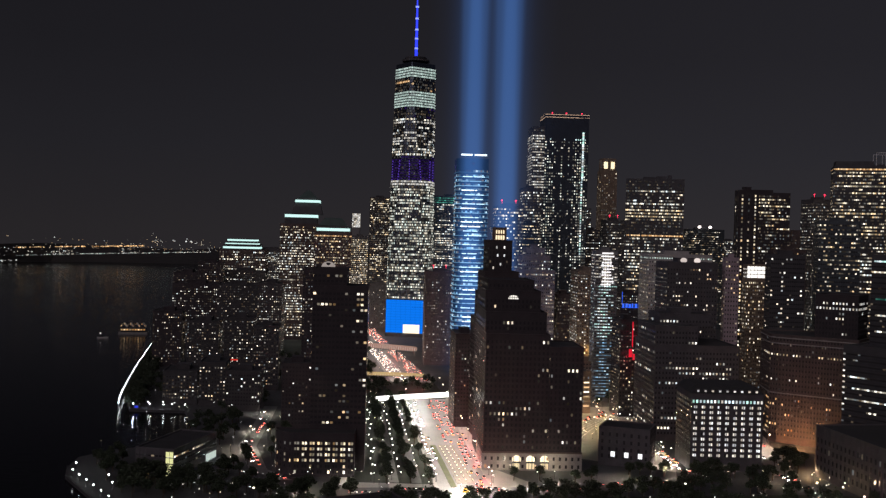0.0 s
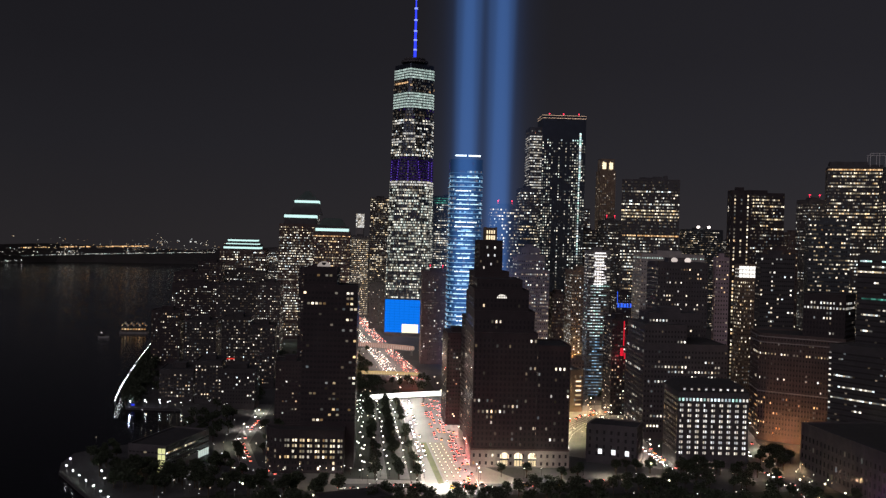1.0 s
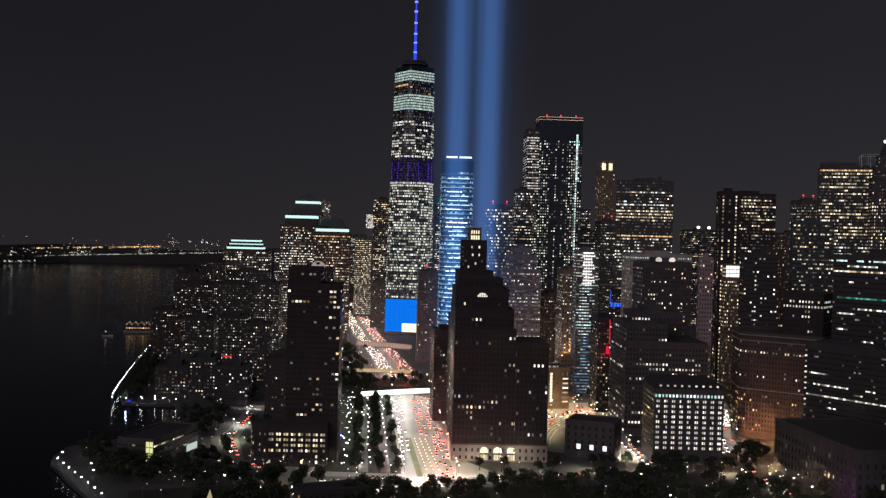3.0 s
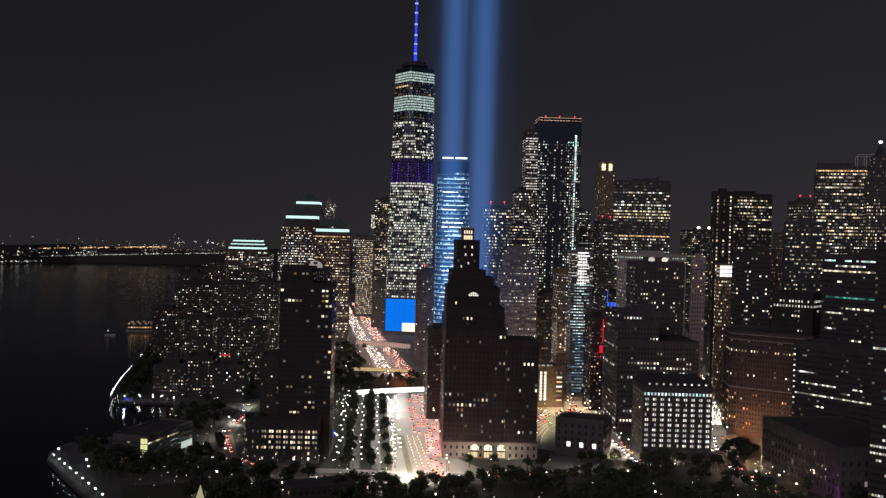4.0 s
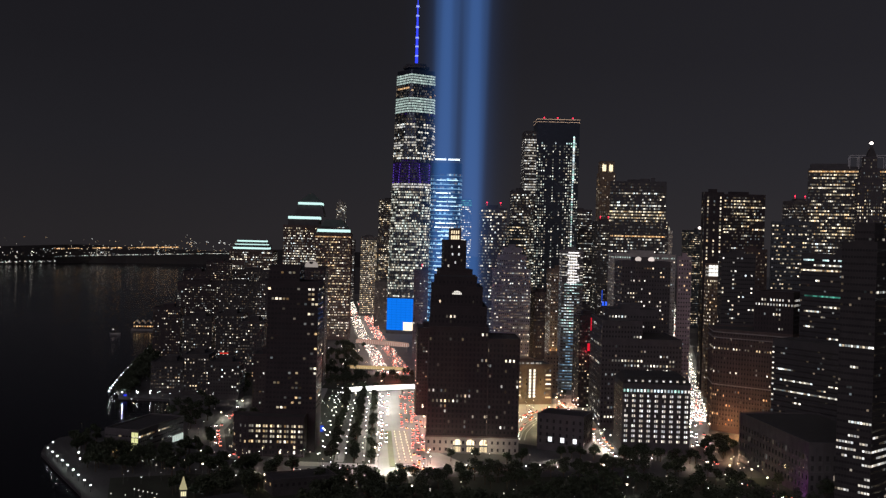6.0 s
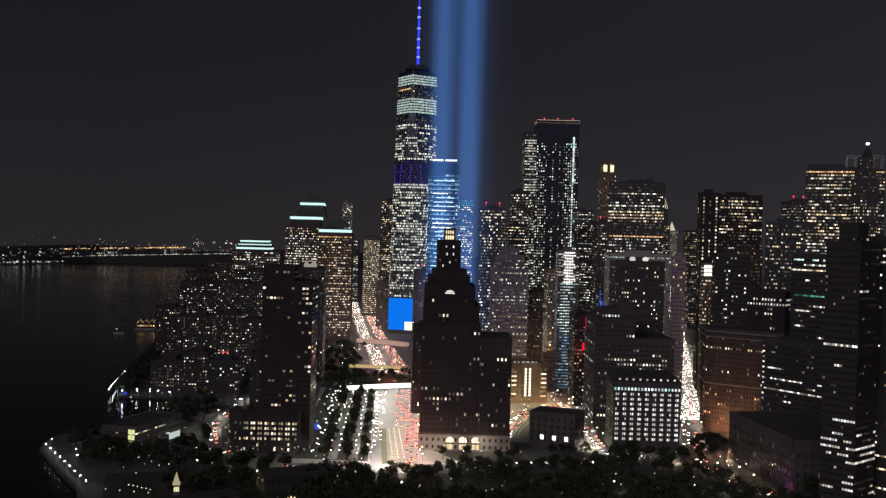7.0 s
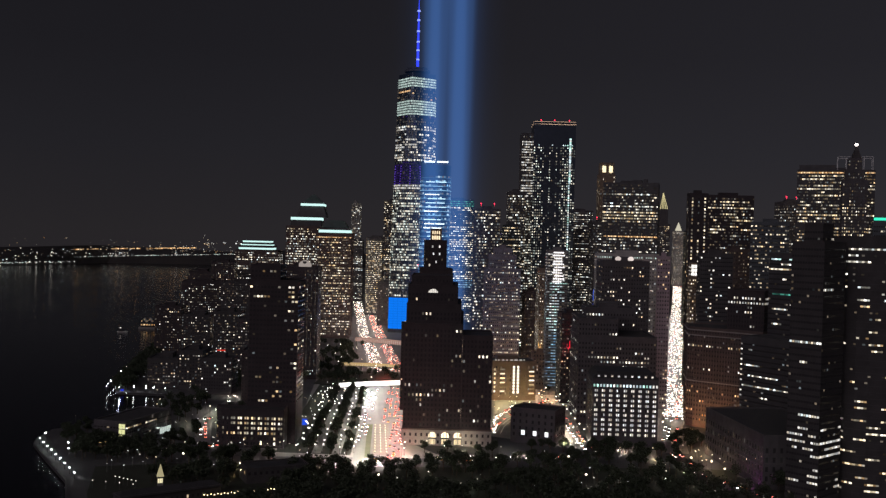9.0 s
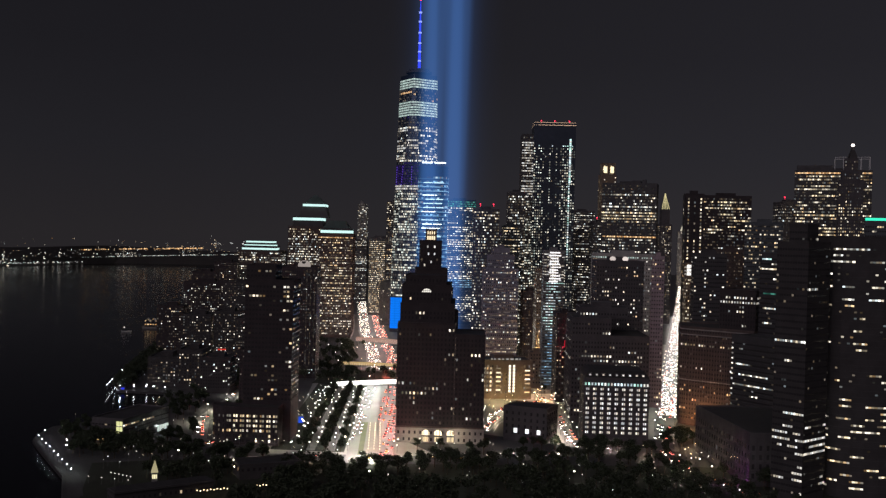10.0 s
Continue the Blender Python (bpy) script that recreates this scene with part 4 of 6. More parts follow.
vent = building("ventilation_building", "low dark stone ventilation building with three lit windows", 111, 710, 35, 26, 26, -20, M_DARKSTONE, patt(0.0), 5, 5, (1.5, 2.5), extra=False)
for k in range(3):
    a = Acc()
    a.box(8.5 + k * 9.4, 11.3 + k * 9.4, -0.2, -0.1, 6.5, 10.0)
    part("window_pane", a, lamp_mat("vent_window", (0.95, 0.97, 1.0), 1.3), vent, "lit window")
b1 = thing("office_building", 171.5, 698, 0, 1, "stone office building with neat paired rows of white windows", "building")
solid(b1, rect(0, 49, 0, 42), 0, 52, M_DARKSTONE)
cnt = [0]
facade(b1, rect(0, 49, 0, 42), 9, 45.5, patt(0.0, "white", [(0, 60, 0.96, "white")], 48), 3.65, 5.4, (0.95, 1.75), 0.9, 0.15, 0.0, M_DARKSTONE, 200, True, count=cnt, pair=0.4, sides=(0,))
facade(b1, rect(0, 49, 0, 42), 45.5, 49.4, patt(0.0, "white", [(0, 60, 0.97, "cool")], 49), 3.65, 2.45, (1.3, 2.0), 0.9, 0.3, 0.0, M_DARKSTONE, 240, True, count=cnt, sides=(0,))
facade(b1, rect(0, 49, 0, 42), 9, 49.4, patt(0.01, "white", seed=50), 3.65, 4.9, (1.15, 2.2), 0.7, 0.15, 0.0, M_DARKSTONE, 20, True, count=[0], pair=0.35, sides=(1, 2, 3))
ro = Acc()
ro.prism(rect(-0.4, 49.4, -0.4, 42.4), 52.9, 57.5, rect(4, 45, 4, 38))
part("mansard_roof", ro, M_ROOF, b1)
for k in range(9):
    dm = Acc()
    dm.box(3.2 + k * 5.0, 5.6 + k * 5.0, 0.6, 2.6, 53, 55.6)
    dorm = part("dormer", dm, M_DARKSTONE, b1)
    dp = Acc()
    dp.box(3.7 + k * 5.0, 5.1 + k * 5.0, 0.5, 0.58, 53.4, 55.0)
    part("window_pane", dp, LIT["white"][1], dorm, "lit dormer pane")
building("office_building", "dark stone office block with scattered lit windows", 167, 800, 66, 70, 74, 2, M_DARKSTONE, patt(0.15, "office", seed=49, clump=0.7, uneven=1.2), 3.9, 2.6, (1.2, 1.7), single=100, tops=((0, 33, 0, 62, 89), (8, 50, 22, 58, 97)))
building("custom_house", "dark broad stone customs house with a flat roof", 271, 586, 58, 108, 34, 8.6, M_DARKSTONE, patt(0.0), 6, 5, (1.8, 3.2), extra=False)
building("office_tower", "tall dark tower with bright strips of lit lower floors", 293, 545, 26, 21, 158, 45, M_BLACKSTONE, patt(0.07, "office", [(28, 46, 0.55, "white"), (4, 28, 0.3, "white"), (46, 170, 0.035, "office")], 51, 0.85, 0.6), 4.0, 1.7, (1.35, 1.3), single=140, pier=0, tops=((7, 20, 5, 17, 169),), extra=False)
cv = thing("office_tower", 318, 556, 0, 12, "curved dark glass office tower with long lit rows", "building")
CURVE = [(-math.cos(math.radians(k * 15)) * 36 + 36, -math.sin(math.radians(k * 15)) * 22 + 22) for k in range(13)] + [(72, 44), (0, 44)]
solid(cv, CURVE, 0, 162, M_BLACKSTONE)
facade(cv, CURVE, 5, 160, patt(0.30, "gold", [(5, 60, 0.5, "gold"), (120, 160, 0.42, "office")], 53, 0.96, 1.0), 3.9, 1.8, (1.7, 1.1), 1.2, 0.25, 0, M_STEEL, 110, False, count=[0])
# curved-front building following the avenue, with a set-back tower
cf = thing("office_building", 261, 813, 0, 0, "curved-front stone office building with warm lit rows", "building")
FRONT = [(0, 0), (4.5, -5.5), (11, -10), (19, -15.6), (29, -22.5), (40, -30.5), (53, -41), (79, -6), (45, 38), (4, 38)]
solid(cf, FRONT, 0, 84, M_BRICK)
facade(cf, FRONT, 5, 83, patt(0.05, "gold", [(66.5, 70.6, 0.86, "gold"), (47, 51.5, 0.4, "warm"), (5, 34, 0.22, "amber"), (74, 84, 0.12, "gold")], 50, 0.5), 3.9, 2.3, (0.9, 1.5), 0.9, 0.35, 0.25, M_BRICK, 110, True, count=[0], sides=(0, 1, 2, 3, 4, 5, 9))
BACK = [(30, -12), (56, -30), (74, -4), (48, 14)]
solid(cf, BACK, 84.1, 117, M_DARKBRICK)
facade(cf, BACK, 86, 116, patt(0.10, "office", [(104, 110, 0.75, "white")], 73, 0.5), 3.9, 2.4, (1.1, 1.7), 0.9, 0.2, 0.25, M_DARKBRICK, 60, True, count=[0], sides=(0, 1, 3))
for z in (38.5, 77.5, 82.0):
    a = Acc()
    a.prism(inset(FRONT, 0.7), z, z + 0.8)
    part("cornice", a, M_STONE, cf)
# dark glass slab above a long podium, turned to face the avenue
sl_p = thing("office_podium", 289, 738, 0, -54, "dark office podium with long strips of lit windows", "building")
solid(sl_p, rect(0, 92, 0, 27), 0, 84, M_STEEL)
facade(sl_p, rect(0, 92, 0, 27), 5, 83, patt(0.07, "office", [(43.5, 47.5, 0.8, "office"), (35.5, 43.5, 0.2, "office"), (70, 84, 0.12, "office")], 75, 0.85, 0.7, column=0), 4.0, 1.9, (1.75, 1.1), 1.0, 0.35, 0, M_CURTAIN, 90, True, count=[0], sides=(0, 3))
sl_t = thing("office_tower", 311.5, 748, 0, -54, "wide dark office slab with teal lit floors", "building")
solid(sl_t, rect(0, 80, 0, 34), 0, 149, M_STEEL)
facade(sl_t, rect(0, 80, 0, 34), 85, 148.5, patt(0.14, "office", [(115, 118.5, 0.85, "teal"), (143.5, 148, 0.85, "cool"), (131, 137, 0.45, "gold")], 74, 0.85, 0.9), 3.9, 1.9, (1.75, 1.2), 1.0, 0.35, 0, M_CURTAIN, 70, True, count=[0], sides=(0, 3))
bulkhead(sl_t, 38, 18, 30, 14, 149.1, 5, M_STEEL)
gar = building("parking_garage", "tan garage block washed in yellow street light", 86, 908, 50, 34, 37, 12, M_TAN, patt(0.0, seed=57), 4.2, 4.6, (1.1, 2.2), single=0, pier=0.5, glass=False)
a = Acc()
for j in range(6):
    for k in range(3):
        a.box(2.2 + k * 3.3, 3.9 + k * 3.3, -0.35, -0.2, 7.5 + j * 4.2, 9.6 + j * 4.2)
    a.box(15, 19.5, -0.35, -0.2, 8 + j * 4.2, 9.3 + j * 4.2)
    a.box(43.5, 48.5, -0.35, -0.2, 6 + j * 4.2, 7.2 + j * 4.2)
part("lit_window", a, LIT["gold"][0], gar, "rows of open lit parking bays", "stuff")
a = Acc()
for x in (27.5, 31.6):
    for j in range(9):
        a.box(x, x + 1.9, -0.35, -0.2, 6.5 + j * 3.0, 9.0 + j * 3.0)
part("stair_window", a, lamp_mat("stair_glow", (1.0, 0.93, 0.74), 1.3), gar, "two tall strips of lit stair windows", "stuff")
for x, w in ((10, 1.2), (13, 1.2), (17, 1.8), (21, 1.2), (25, 2.2), (29, 3.0), (34, 2.4), (38, 1.0)):
    a = Acc()
    a.box(x, x + w, 0.6, 1.2, 38, 39.3)
    a.box(x + w / 2 - 0.1, x + w / 2 + 0.1, 0.8, 1.0, 37, 38)
    part("roof_lamp", a, LIT["white"][0], gar, "bright roof-deck lamp")
tb = building("construction_tower", "unfinished concrete tower with lit open floors and scaffolding", 146, 983, 21, 20, 144, 4, M_CONC, patt(0.25, "cool", [(112, 146, 0.5, "white"), (0, 60, 0.2, "ice")], 54, columns={1: 0.7, 2: 0.97, 3: 0.97, 4: 0.95, 5: 0.5, 6: 0.4}), 3.0, 2.55, (2.3, 0.9), single=120)
bright_top = building("office_tower", "stone tower with brightly lit top floors", 293, 992, 22, 12, 121, 4, M_TAN, patt(0.38, "gold", [(121, 136, 1.0, "white"), (0, 70, 0.15, "gold")], 55), 3.6, 2.0, (0.9, 1.5), single=60, tops=((0.6, 21.4, 1, 11, 134.5),), extra=False)


def red_beacon(th, x, y, z):
    a = Acc()
    a.box(x - 0.1, x + 0.1, y - 0.1, y + 0.1, z, z + 3)
    a.box(x - 0.7, x + 0.7, y - 0.7, y + 0.7, z + 3, z + 4.2)
    part("beacon", a, lamp_mat("roof_beacon", (1.0, 0.03, 0.08), 3.0), th, "red aircraft beacon")


def dome(th, x, y, z, r, strength, name="roof_dome"):
    bm = bmesh.new()
    bmesh.ops.create_uvsphere(bm, u_segments=20, v_segments=10, radius=r)
    bmesh.ops.scale(bm, vec=(1, 1, 0.8), verts=bm.verts)
    bmesh.ops.translate(bm, vec=(x, y, z), verts=bm.verts)
    part(name, bm, lamp_mat("dome_light", (1.0, 0.86, 0.80), strength), th, "floodlit pale roof dome")


def extras(th, w, d, h, beacon, domes, roofdome):
    if beacon:
        red_beacon(th, w * 0.3, d * 0.5, h + 4)
        red_beacon(th, w * 0.75, d * 0.5, h + 4)
    if domes:
        dome(th, w * 0.34, 3, h + 2.5, 2.8, 0.6)
        dome(th, w * 0.61, 3, h + 2.5, 2.8, 0.8)
    if roofdome:
        a = Acc()
        for k in range(3):
            for j in range(int(h / 3.2) - 4):
                a.box(w * 0.72 + k * 4.2, w * 0.72 + k * 4.2 + 0.4, -0.35, -0.12, 12 + j * 3.2, 14.3 + j * 3.2)
        part("facade_light", a, LIT["dim"][0], th, "vertical runs of pale blue light", "stuff")
        dome(th, w * 0.6, d * 0.4, h + 2.0, 7.0, 0.3)
        # dark solid put in for the shade inside the dome's round opening
        q = Acc()
        q.prism([(w * 0.6 + 2.2 * math.cos(k * 0.524), d * 0.4 - 4.5 + 2.0 * math.sin(k * 0.524)) for k in range(12)], h + 2.5, h + 6.5)
        part("dome_opening", q, M_BLACKSTONE, th, "dark solid for the shaded round opening in the dome")


def offices(x, y, w, d, h, rot, label, p=0.2, seed=1, clump=0.75, top=None, beacon=False, column=None, mat=None):
    near = y < 1100
    th = building("office_tower", label, x, y, w, d, h, rot, mat or (M_STEEL, M_CURTAIN, M_DARKSTONE)[seed % 3], patt(min(0.8, p * 1.9 + 0.05), ("office", "gold", "office")[seed % 3], [top] if top else None, seed, 0.0 if column else clump, 0.8, column), 3.9, 1.9, (1.4, 1.3), 16 if near else 0,
                  glass=near, sill=1.0, band=0.3)
    extras(th, w, d, h, beacon, False, False)
    return th


def stone_block(x, y, w, d, h, rot, label, p=0.1, seed=1, mat=None, top=None, beacon=False, domes=False, steps=False):
    near = y < 1100
    tops = ((w * 0.12, w * 0.88, 3, d - 3, h), (w * 0.25, w * 0.75, 6, d - 6, h + 8)) if steps else ()
    th = building("stone_building", label, x, y, w, d, h - 16 if steps else h, rot, mat or (M_DARKSTONE, M_STONE, M_BRICK)[seed % 3], patt(p * 1.7, ("office", "warm", "gold")[seed % 3], [top] if top else None, seed, 0.25, 0.6), 3.8, 2.4, (1.0, 1.4), 16 if near else 0,
                  glass=near, tops=tops)
    extras(th, w, d, h, beacon, domes, False)
    return th


def flats(x, y, w, d, h, rot, label, p=0.1, seed=1, mat=None, beacon=False, roofdome=False):
    th = building("apartment_block", label, x, y, w, d, h, rot, mat or M_BRICK, patt(p * (1.9 if y > 1200 else 1.25), "warm" if seed % 2 else "office", None, seed, 0.2, 0.5), 3.1, 2.5, (1.05, 1.15), 10,
                  glass=y < 1100, pier=0, group="apartment blocks")
    extras(th, w, d, h, beacon, False, roofdome)
    return th


offices(99, 1300, 22, 40, 173, 5, "glass office tower with warm and white floors", p=0.35, seed=61)
offices(206, 1500, 23, 40, 169, 5, "grey glass tower between taller ones", p=0.2, seed=62)
offices(230, 1450, 26, 40, 183, 5, "dark tower with a red roof beacon", p=0.08, seed=63, beacon=True)
offices(436, 1840, 67, 40, 178, 5, "dark tower with two bright rooftop floodlights", p=0.1, seed=64)
stone_block(245, 893, 11.5, 14, 142, -6, "tall pale mauve stone building beside the avenue", p=0.08, seed=65, mat=M_MAUVE)
stone_block(200, 1000, 62, 40, 142, 2, "pale stone block with a green-lit top row", p=0.12, seed=66, mat=M_PALE, top=(135, 143, 0.85, "green"))
stone_block(193, 885, 44, 38, 137, 3, "dark stone block with twin domed roof lamps", p=0.11, seed=67, mat=M_DARKSTONE, domes=True)
stone_block(507, 1500, 34, 36, 173, 6, "dark stepped tower behind the avenue", p=0.05, seed=68)
stone_block(466, 1300, 30, 36, 213, 6, "tall stone tower with a red beacon", p=0.2, seed=69, beacon=True)
offices(337, 925, 35, 40, 177, -14, "dark office tower with one column of lit windows", p=0.08, seed=70, column=2)
stone_block(335, 1010, 22, 30, 150, 8, "dark narrow stone tower", p=0.05, seed=71)
offices(284.5, 893, 30, 13, 146, 3, "dark tower with a column of white windows", p=0.03, seed=72, column=5)
flats(141, 1070, 25, 40, 122, 4, "tan brick tower with rows of warm windows", p=0.35, seed=76, mat=M_TAN)
stone_block(126, 1120, 18, 40, 94, 4, "grey stone tower in shadow", p=0.10, seed=77)
stone_block(80, 1098, 40, 40, 136, 4, "pale grey stone tower with few lit windows", p=0.24, seed=78, mat=M_GREYMAUVE, steps=True)
flats(12, 835, 19, 40, 75, 6, "dark brick block along the highway", p=0.10, seed=79, mat=M_DARKBRICK)
flats(-20, 1230, 34, 45, 111, 4, "dark red brick tower with a red beacon", p=0.06, seed=80, mat=M_BRICK, beacon=True)
flats(158, 905, 18, 30, 85, 6, "dark hotel with a tall red sign", p=0.18, seed=81, mat=M_DARKBRICK)
flats(211, 1214, 25, 30, 92, 2, "dark hotel with blue lit letters on its cornice", p=0.2, seed=86, mat=M_DARKBRICK)
offices(89, 1500, 23, 30, 166, 5, "slim tower with a violet-lit top", p=0.2, seed=82, top=(160, 172, 0.9, "violet"))
offices(216, 1800, 41, 40, 209, 5, "far grey tower with speckled windows", p=0.25, seed=83)
offices(-290, 2300, 56, 50, 141, 5, "far office tower with dim windows", p=0.2, seed=84)
endt = stone_block(688, 3600, 34, 30, 196, 5, "narrow lit tower at the end of the avenue", p=0.3, seed=85)
a = Acc()
a.prism(rect(7, 27, 5, 25), 197.2, 227, rect(16.4, 17.6, 14.4, 15.6))
part("crown", a, lamp_mat("pyramid_glow", (1.0, 0.93, 0.72), 0.55), endt, "floodlit pyramid crown")
flats(-349, 1330, 58, 30, 84, 3, "dark brown brick apartment block with scattered lit windows", p=0.13, seed=90, mat=M_DARKBRICK)
flats(-284, 1300, 50, 36, 86, 6, "dark brick riverside apartment house", p=0.11, seed=91, mat=M_BLACKSTONE)
flats(-228, 1270, 30, 42, 90, 3, "dim apartment block with a few warm windows", p=0.15, seed=92, mat=M_BLACKSTONE)
flats(-323, 1150, 32, 30, 62, 6, "dark brown brick apartment block with scattered lit windows", p=0.09, seed=93, mat=M_DARKBRICK)
flats(-267, 1080, 33, 36, 58, 3, "dark brick riverside apartment house", p=0.13, seed=94, mat=M_BLACKSTONE)
flats(-244, 905, 30, 42, 29, 6, "dim apartment block with a few warm windows", p=0.11, seed=95, mat=M_BLACKSTONE)
flats(-221, 1050, 29, 30, 65, 3, "dark brown brick apartment block with scattered lit windows", p=0.15, seed=96, mat=M_BLACKSTONE)
flats(-182, 1000, 24, 36, 62, 6, "dark brick riverside apartment house", p=0.09, seed=97, mat=M_BLACKSTONE)
flats(-393, 1500, 36, 42, 91, 3, "dim apartment block with a few warm windows", p=0.13, seed=98, mat=M_DARKBRICK)
flats(-357, 1500, 36, 30, 107, 6, "dark brown brick apartment block with scattered lit windows", p=0.11, seed=99, mat=M_DARKBRICK)
flats(-335, 1560, 66, 36, 93, 3, "dark brick riverside apartment house", p=0.15, seed=100, mat=M_BLACKSTONE)
flats(-211, 900, 23, 42, 38, 6, "dim apartment block with a few warm windows", p=0.09, seed=101, mat=M_BLACKSTONE)
flats(-183, 880, 29, 30, 34, 3, "dark brown brick apartment block with scattered lit windows", p=0.13, seed=102, mat=M_BLACKSTONE)
flats(-123, 800, 23, 30, 52, 6, "dark brown brick apartment block with scattered lit windows", p=0.09, seed=105, mat=M_DARKBRICK)
flats(-136, 1003, 40, 40, 119, 5, "dark apartment tower with a floodlit rooftop dome", p=0.10, seed=110, mat=M_DARKBRICK, roofdome=True)
stone_block(-118, 1680, 32, 40, 74, 5, "dim stone building beyond the highway", p=0.05, seed=111)
offices(-414, 2400, 35, 40, 113, 4, "far office tower with dim lit windows", p=0.22, seed=120)
offices(-186, 2600, 30, 40, 159, 4, "far office tower with dim lit windows", p=0.22, seed=121)
offices(185, 2400, 33, 40, 155, 4, "far office tower with dim lit windows", p=0.22, seed=122)
offices(-304, 3000, 36, 40, 149, 4, "far office tower with dim lit windows", p=0.22, seed=123)
offices(231, 2100, 29, 40, 134, 4, "far office tower with dim lit windows", p=0.22, seed=124)
offices(362, 2400, 27, 40, 186, 4, "far office tower with dim lit windows", p=0.22, seed=125)
offices(631, 2300, 26, 40, 161, 4, "far office tower with dim lit windows", p=0.22, seed=126)
offices(121, 2600, 29, 40, 182, 4, "far office tower with dim lit windows", p=0.22, seed=127)
offices(450, 2600, 14, 40, 162, 4, "far office tower with dim lit windows", p=0.22, seed=128)
green = offices(413, 812, 60, 40, 178, -17, "dark tower with an emerald lit crown", p=0.06, seed=130)
a = Acc()
a.box(0, 26, -0.6, -0.1, 179.2, 181.4)
part("crown_light", a, lamp_mat("emerald_crown", (0.05, 1.0, 0.62), 1.0), green, "emerald glowing crown")
a = Acc()
for k in range(6):
    for j in range(3):
        a.box(0.9 + k * 3.45, 3.9 + k * 3.45, 0.6, 0.8, 122.6 + j * 3.9, 125.8 + j * 3.9)
part("lit_window", a, lamp_mat("bright_top_floor", (1.0, 0.97, 0.92), 1.3), bright_top, "brilliant white top floor windows", "stuff")
for k in range(9):
    a = Acc()
    a.box(0.6 + k * 2.4, 0.95 + k * 2.4, -0.9, -0.5, 3, 140)
    part("scaffold_pole", a, M_CONC, tb)
# glowing strips added to brighten the tower's white top
for k in range(11):
    a = Acc()
    a.box(5.0 + (k % 3), 14.5 + (k * 7 % 4), -0.45, -0.3, 112 + k * 3.0, 113.1 + k * 3.0)
    part("work_light", a, LIT["topglow"], tb, "bright glowing strip across the tower's white top")
for k in range(20):
    a = Acc()
    a.box(0.2, 20.8, -1.0, -0.45, 9.0 + k * 6.6, 9.25 + k * 6.6)
    part("scaffold_deck", a, M_CONC, tb)
# roof gear of the skyline slabs
for x in (28, 48, 70):
    red_beacon(t3, x, 8, 329)
a = Acc()
for k in range(5):
    a.box(46 + k * 10, 46.5 + k * 10, 0.2, 0.7, 249, 266)
    a.box(46 + k * 10, 46.5 + k * 10, 30, 30.5, 249, 266)
for z in (265.5,):
    a.box(46, 86.5, 0.2, 0.7, z, z + 0.5)
    a.box(46, 86.5, 30, 30.5, z, z + 0.5)
part("roof_frame", a, M_WHITE, r60, "open white steel roof frame")
a = Acc()
a.box(2, 44, 4, 34, 250, 256)
part("roof_plant", a, M_STEEL, r60, "dark roof plant housing")
a = Acc()
a.box(38, 50, 10, 30, 234, 238)
a.box(52, 57, 12, 26, 234, 239.5)
part("roof_plant", a, M_STEEL, slab_tower, "dark roof plant housing")


def spire_tower():
    th = thing("stone_skyscraper", 387, 1900, 0, 5, "slim gothic skyscraper with a floodlit pointed crown", "skyscraper")
    solid(th, rect(0, 24, 0, 24), 0, 190, M_DARKSTONE)
    facade(th, rect(0, 24, 0, 24), 5, 189, patt(0.2, "gold", [(180, 190, 0.7, "gold")], seed=140), 3.8, 2.4, (1.1, 1.6), glass=False, m_trim=M_DARKSTONE)
    solid(th, rect(4, 20, 4, 20), 190, 218, M_DARKSTONE)
    a = Acc()
    a.prism(rect(5, 19, 5, 19), 219.2, 250, rect(11, 13, 11, 13))
    part("crown", a, M_COPPER, th)
    b = Acc()
    for s in (0.0, 0.25, 0.5, 0.75, 1.0):
        x0 = 5 + 14 * s
        b.prism(rect(x0 - 0.5, x0 + 0.5, 4.0, 4.6), 219.2, 250, rect(11.2 + 0.6 * s, 11.8 + 0.6 * s, 10.4, 10.9))
    part("crown_light", b, lamp_mat("crown_gold", (1.0, 0.86, 0.45), 0.7), th, "golden floodlit crown ribs")


spire_tower()
# two far midtown towers
mt = thing("far_skyscraper", -627, 4650, 0, 0, "distant skyscraper with speckled lights and a tapered top", "skyscraper")
solid(mt, rect(0, 45, 0, 40), 0, 285, M_CONC, top=rect(4, 41, 4, 36))
solid(mt, rect(6, 39, 6, 34), 285, 312, M_CONC, top=rect(12, 20, 12, 20))
facade(mt, rect(2, 43, -1, 38), 60, 300, patt(0.22, "office", seed=141, clump=0.4), 6, 5, (4, 3), glass=False, band=0, pier=0)
fs = thing("far_skyscraper", -419, 4700, 0, 0, "distant tower with a brilliant white lit crown", "skyscraper")
solid(fs, rect(0, 34, 0, 34), 0, 246, M_CONC)
facade(fs, rect(0, 34, 0, 34), 182, 246, patt(0.88, "white", seed=142), 7, 5, (4.4, 5.6), glass=False, band=0, pier=0)


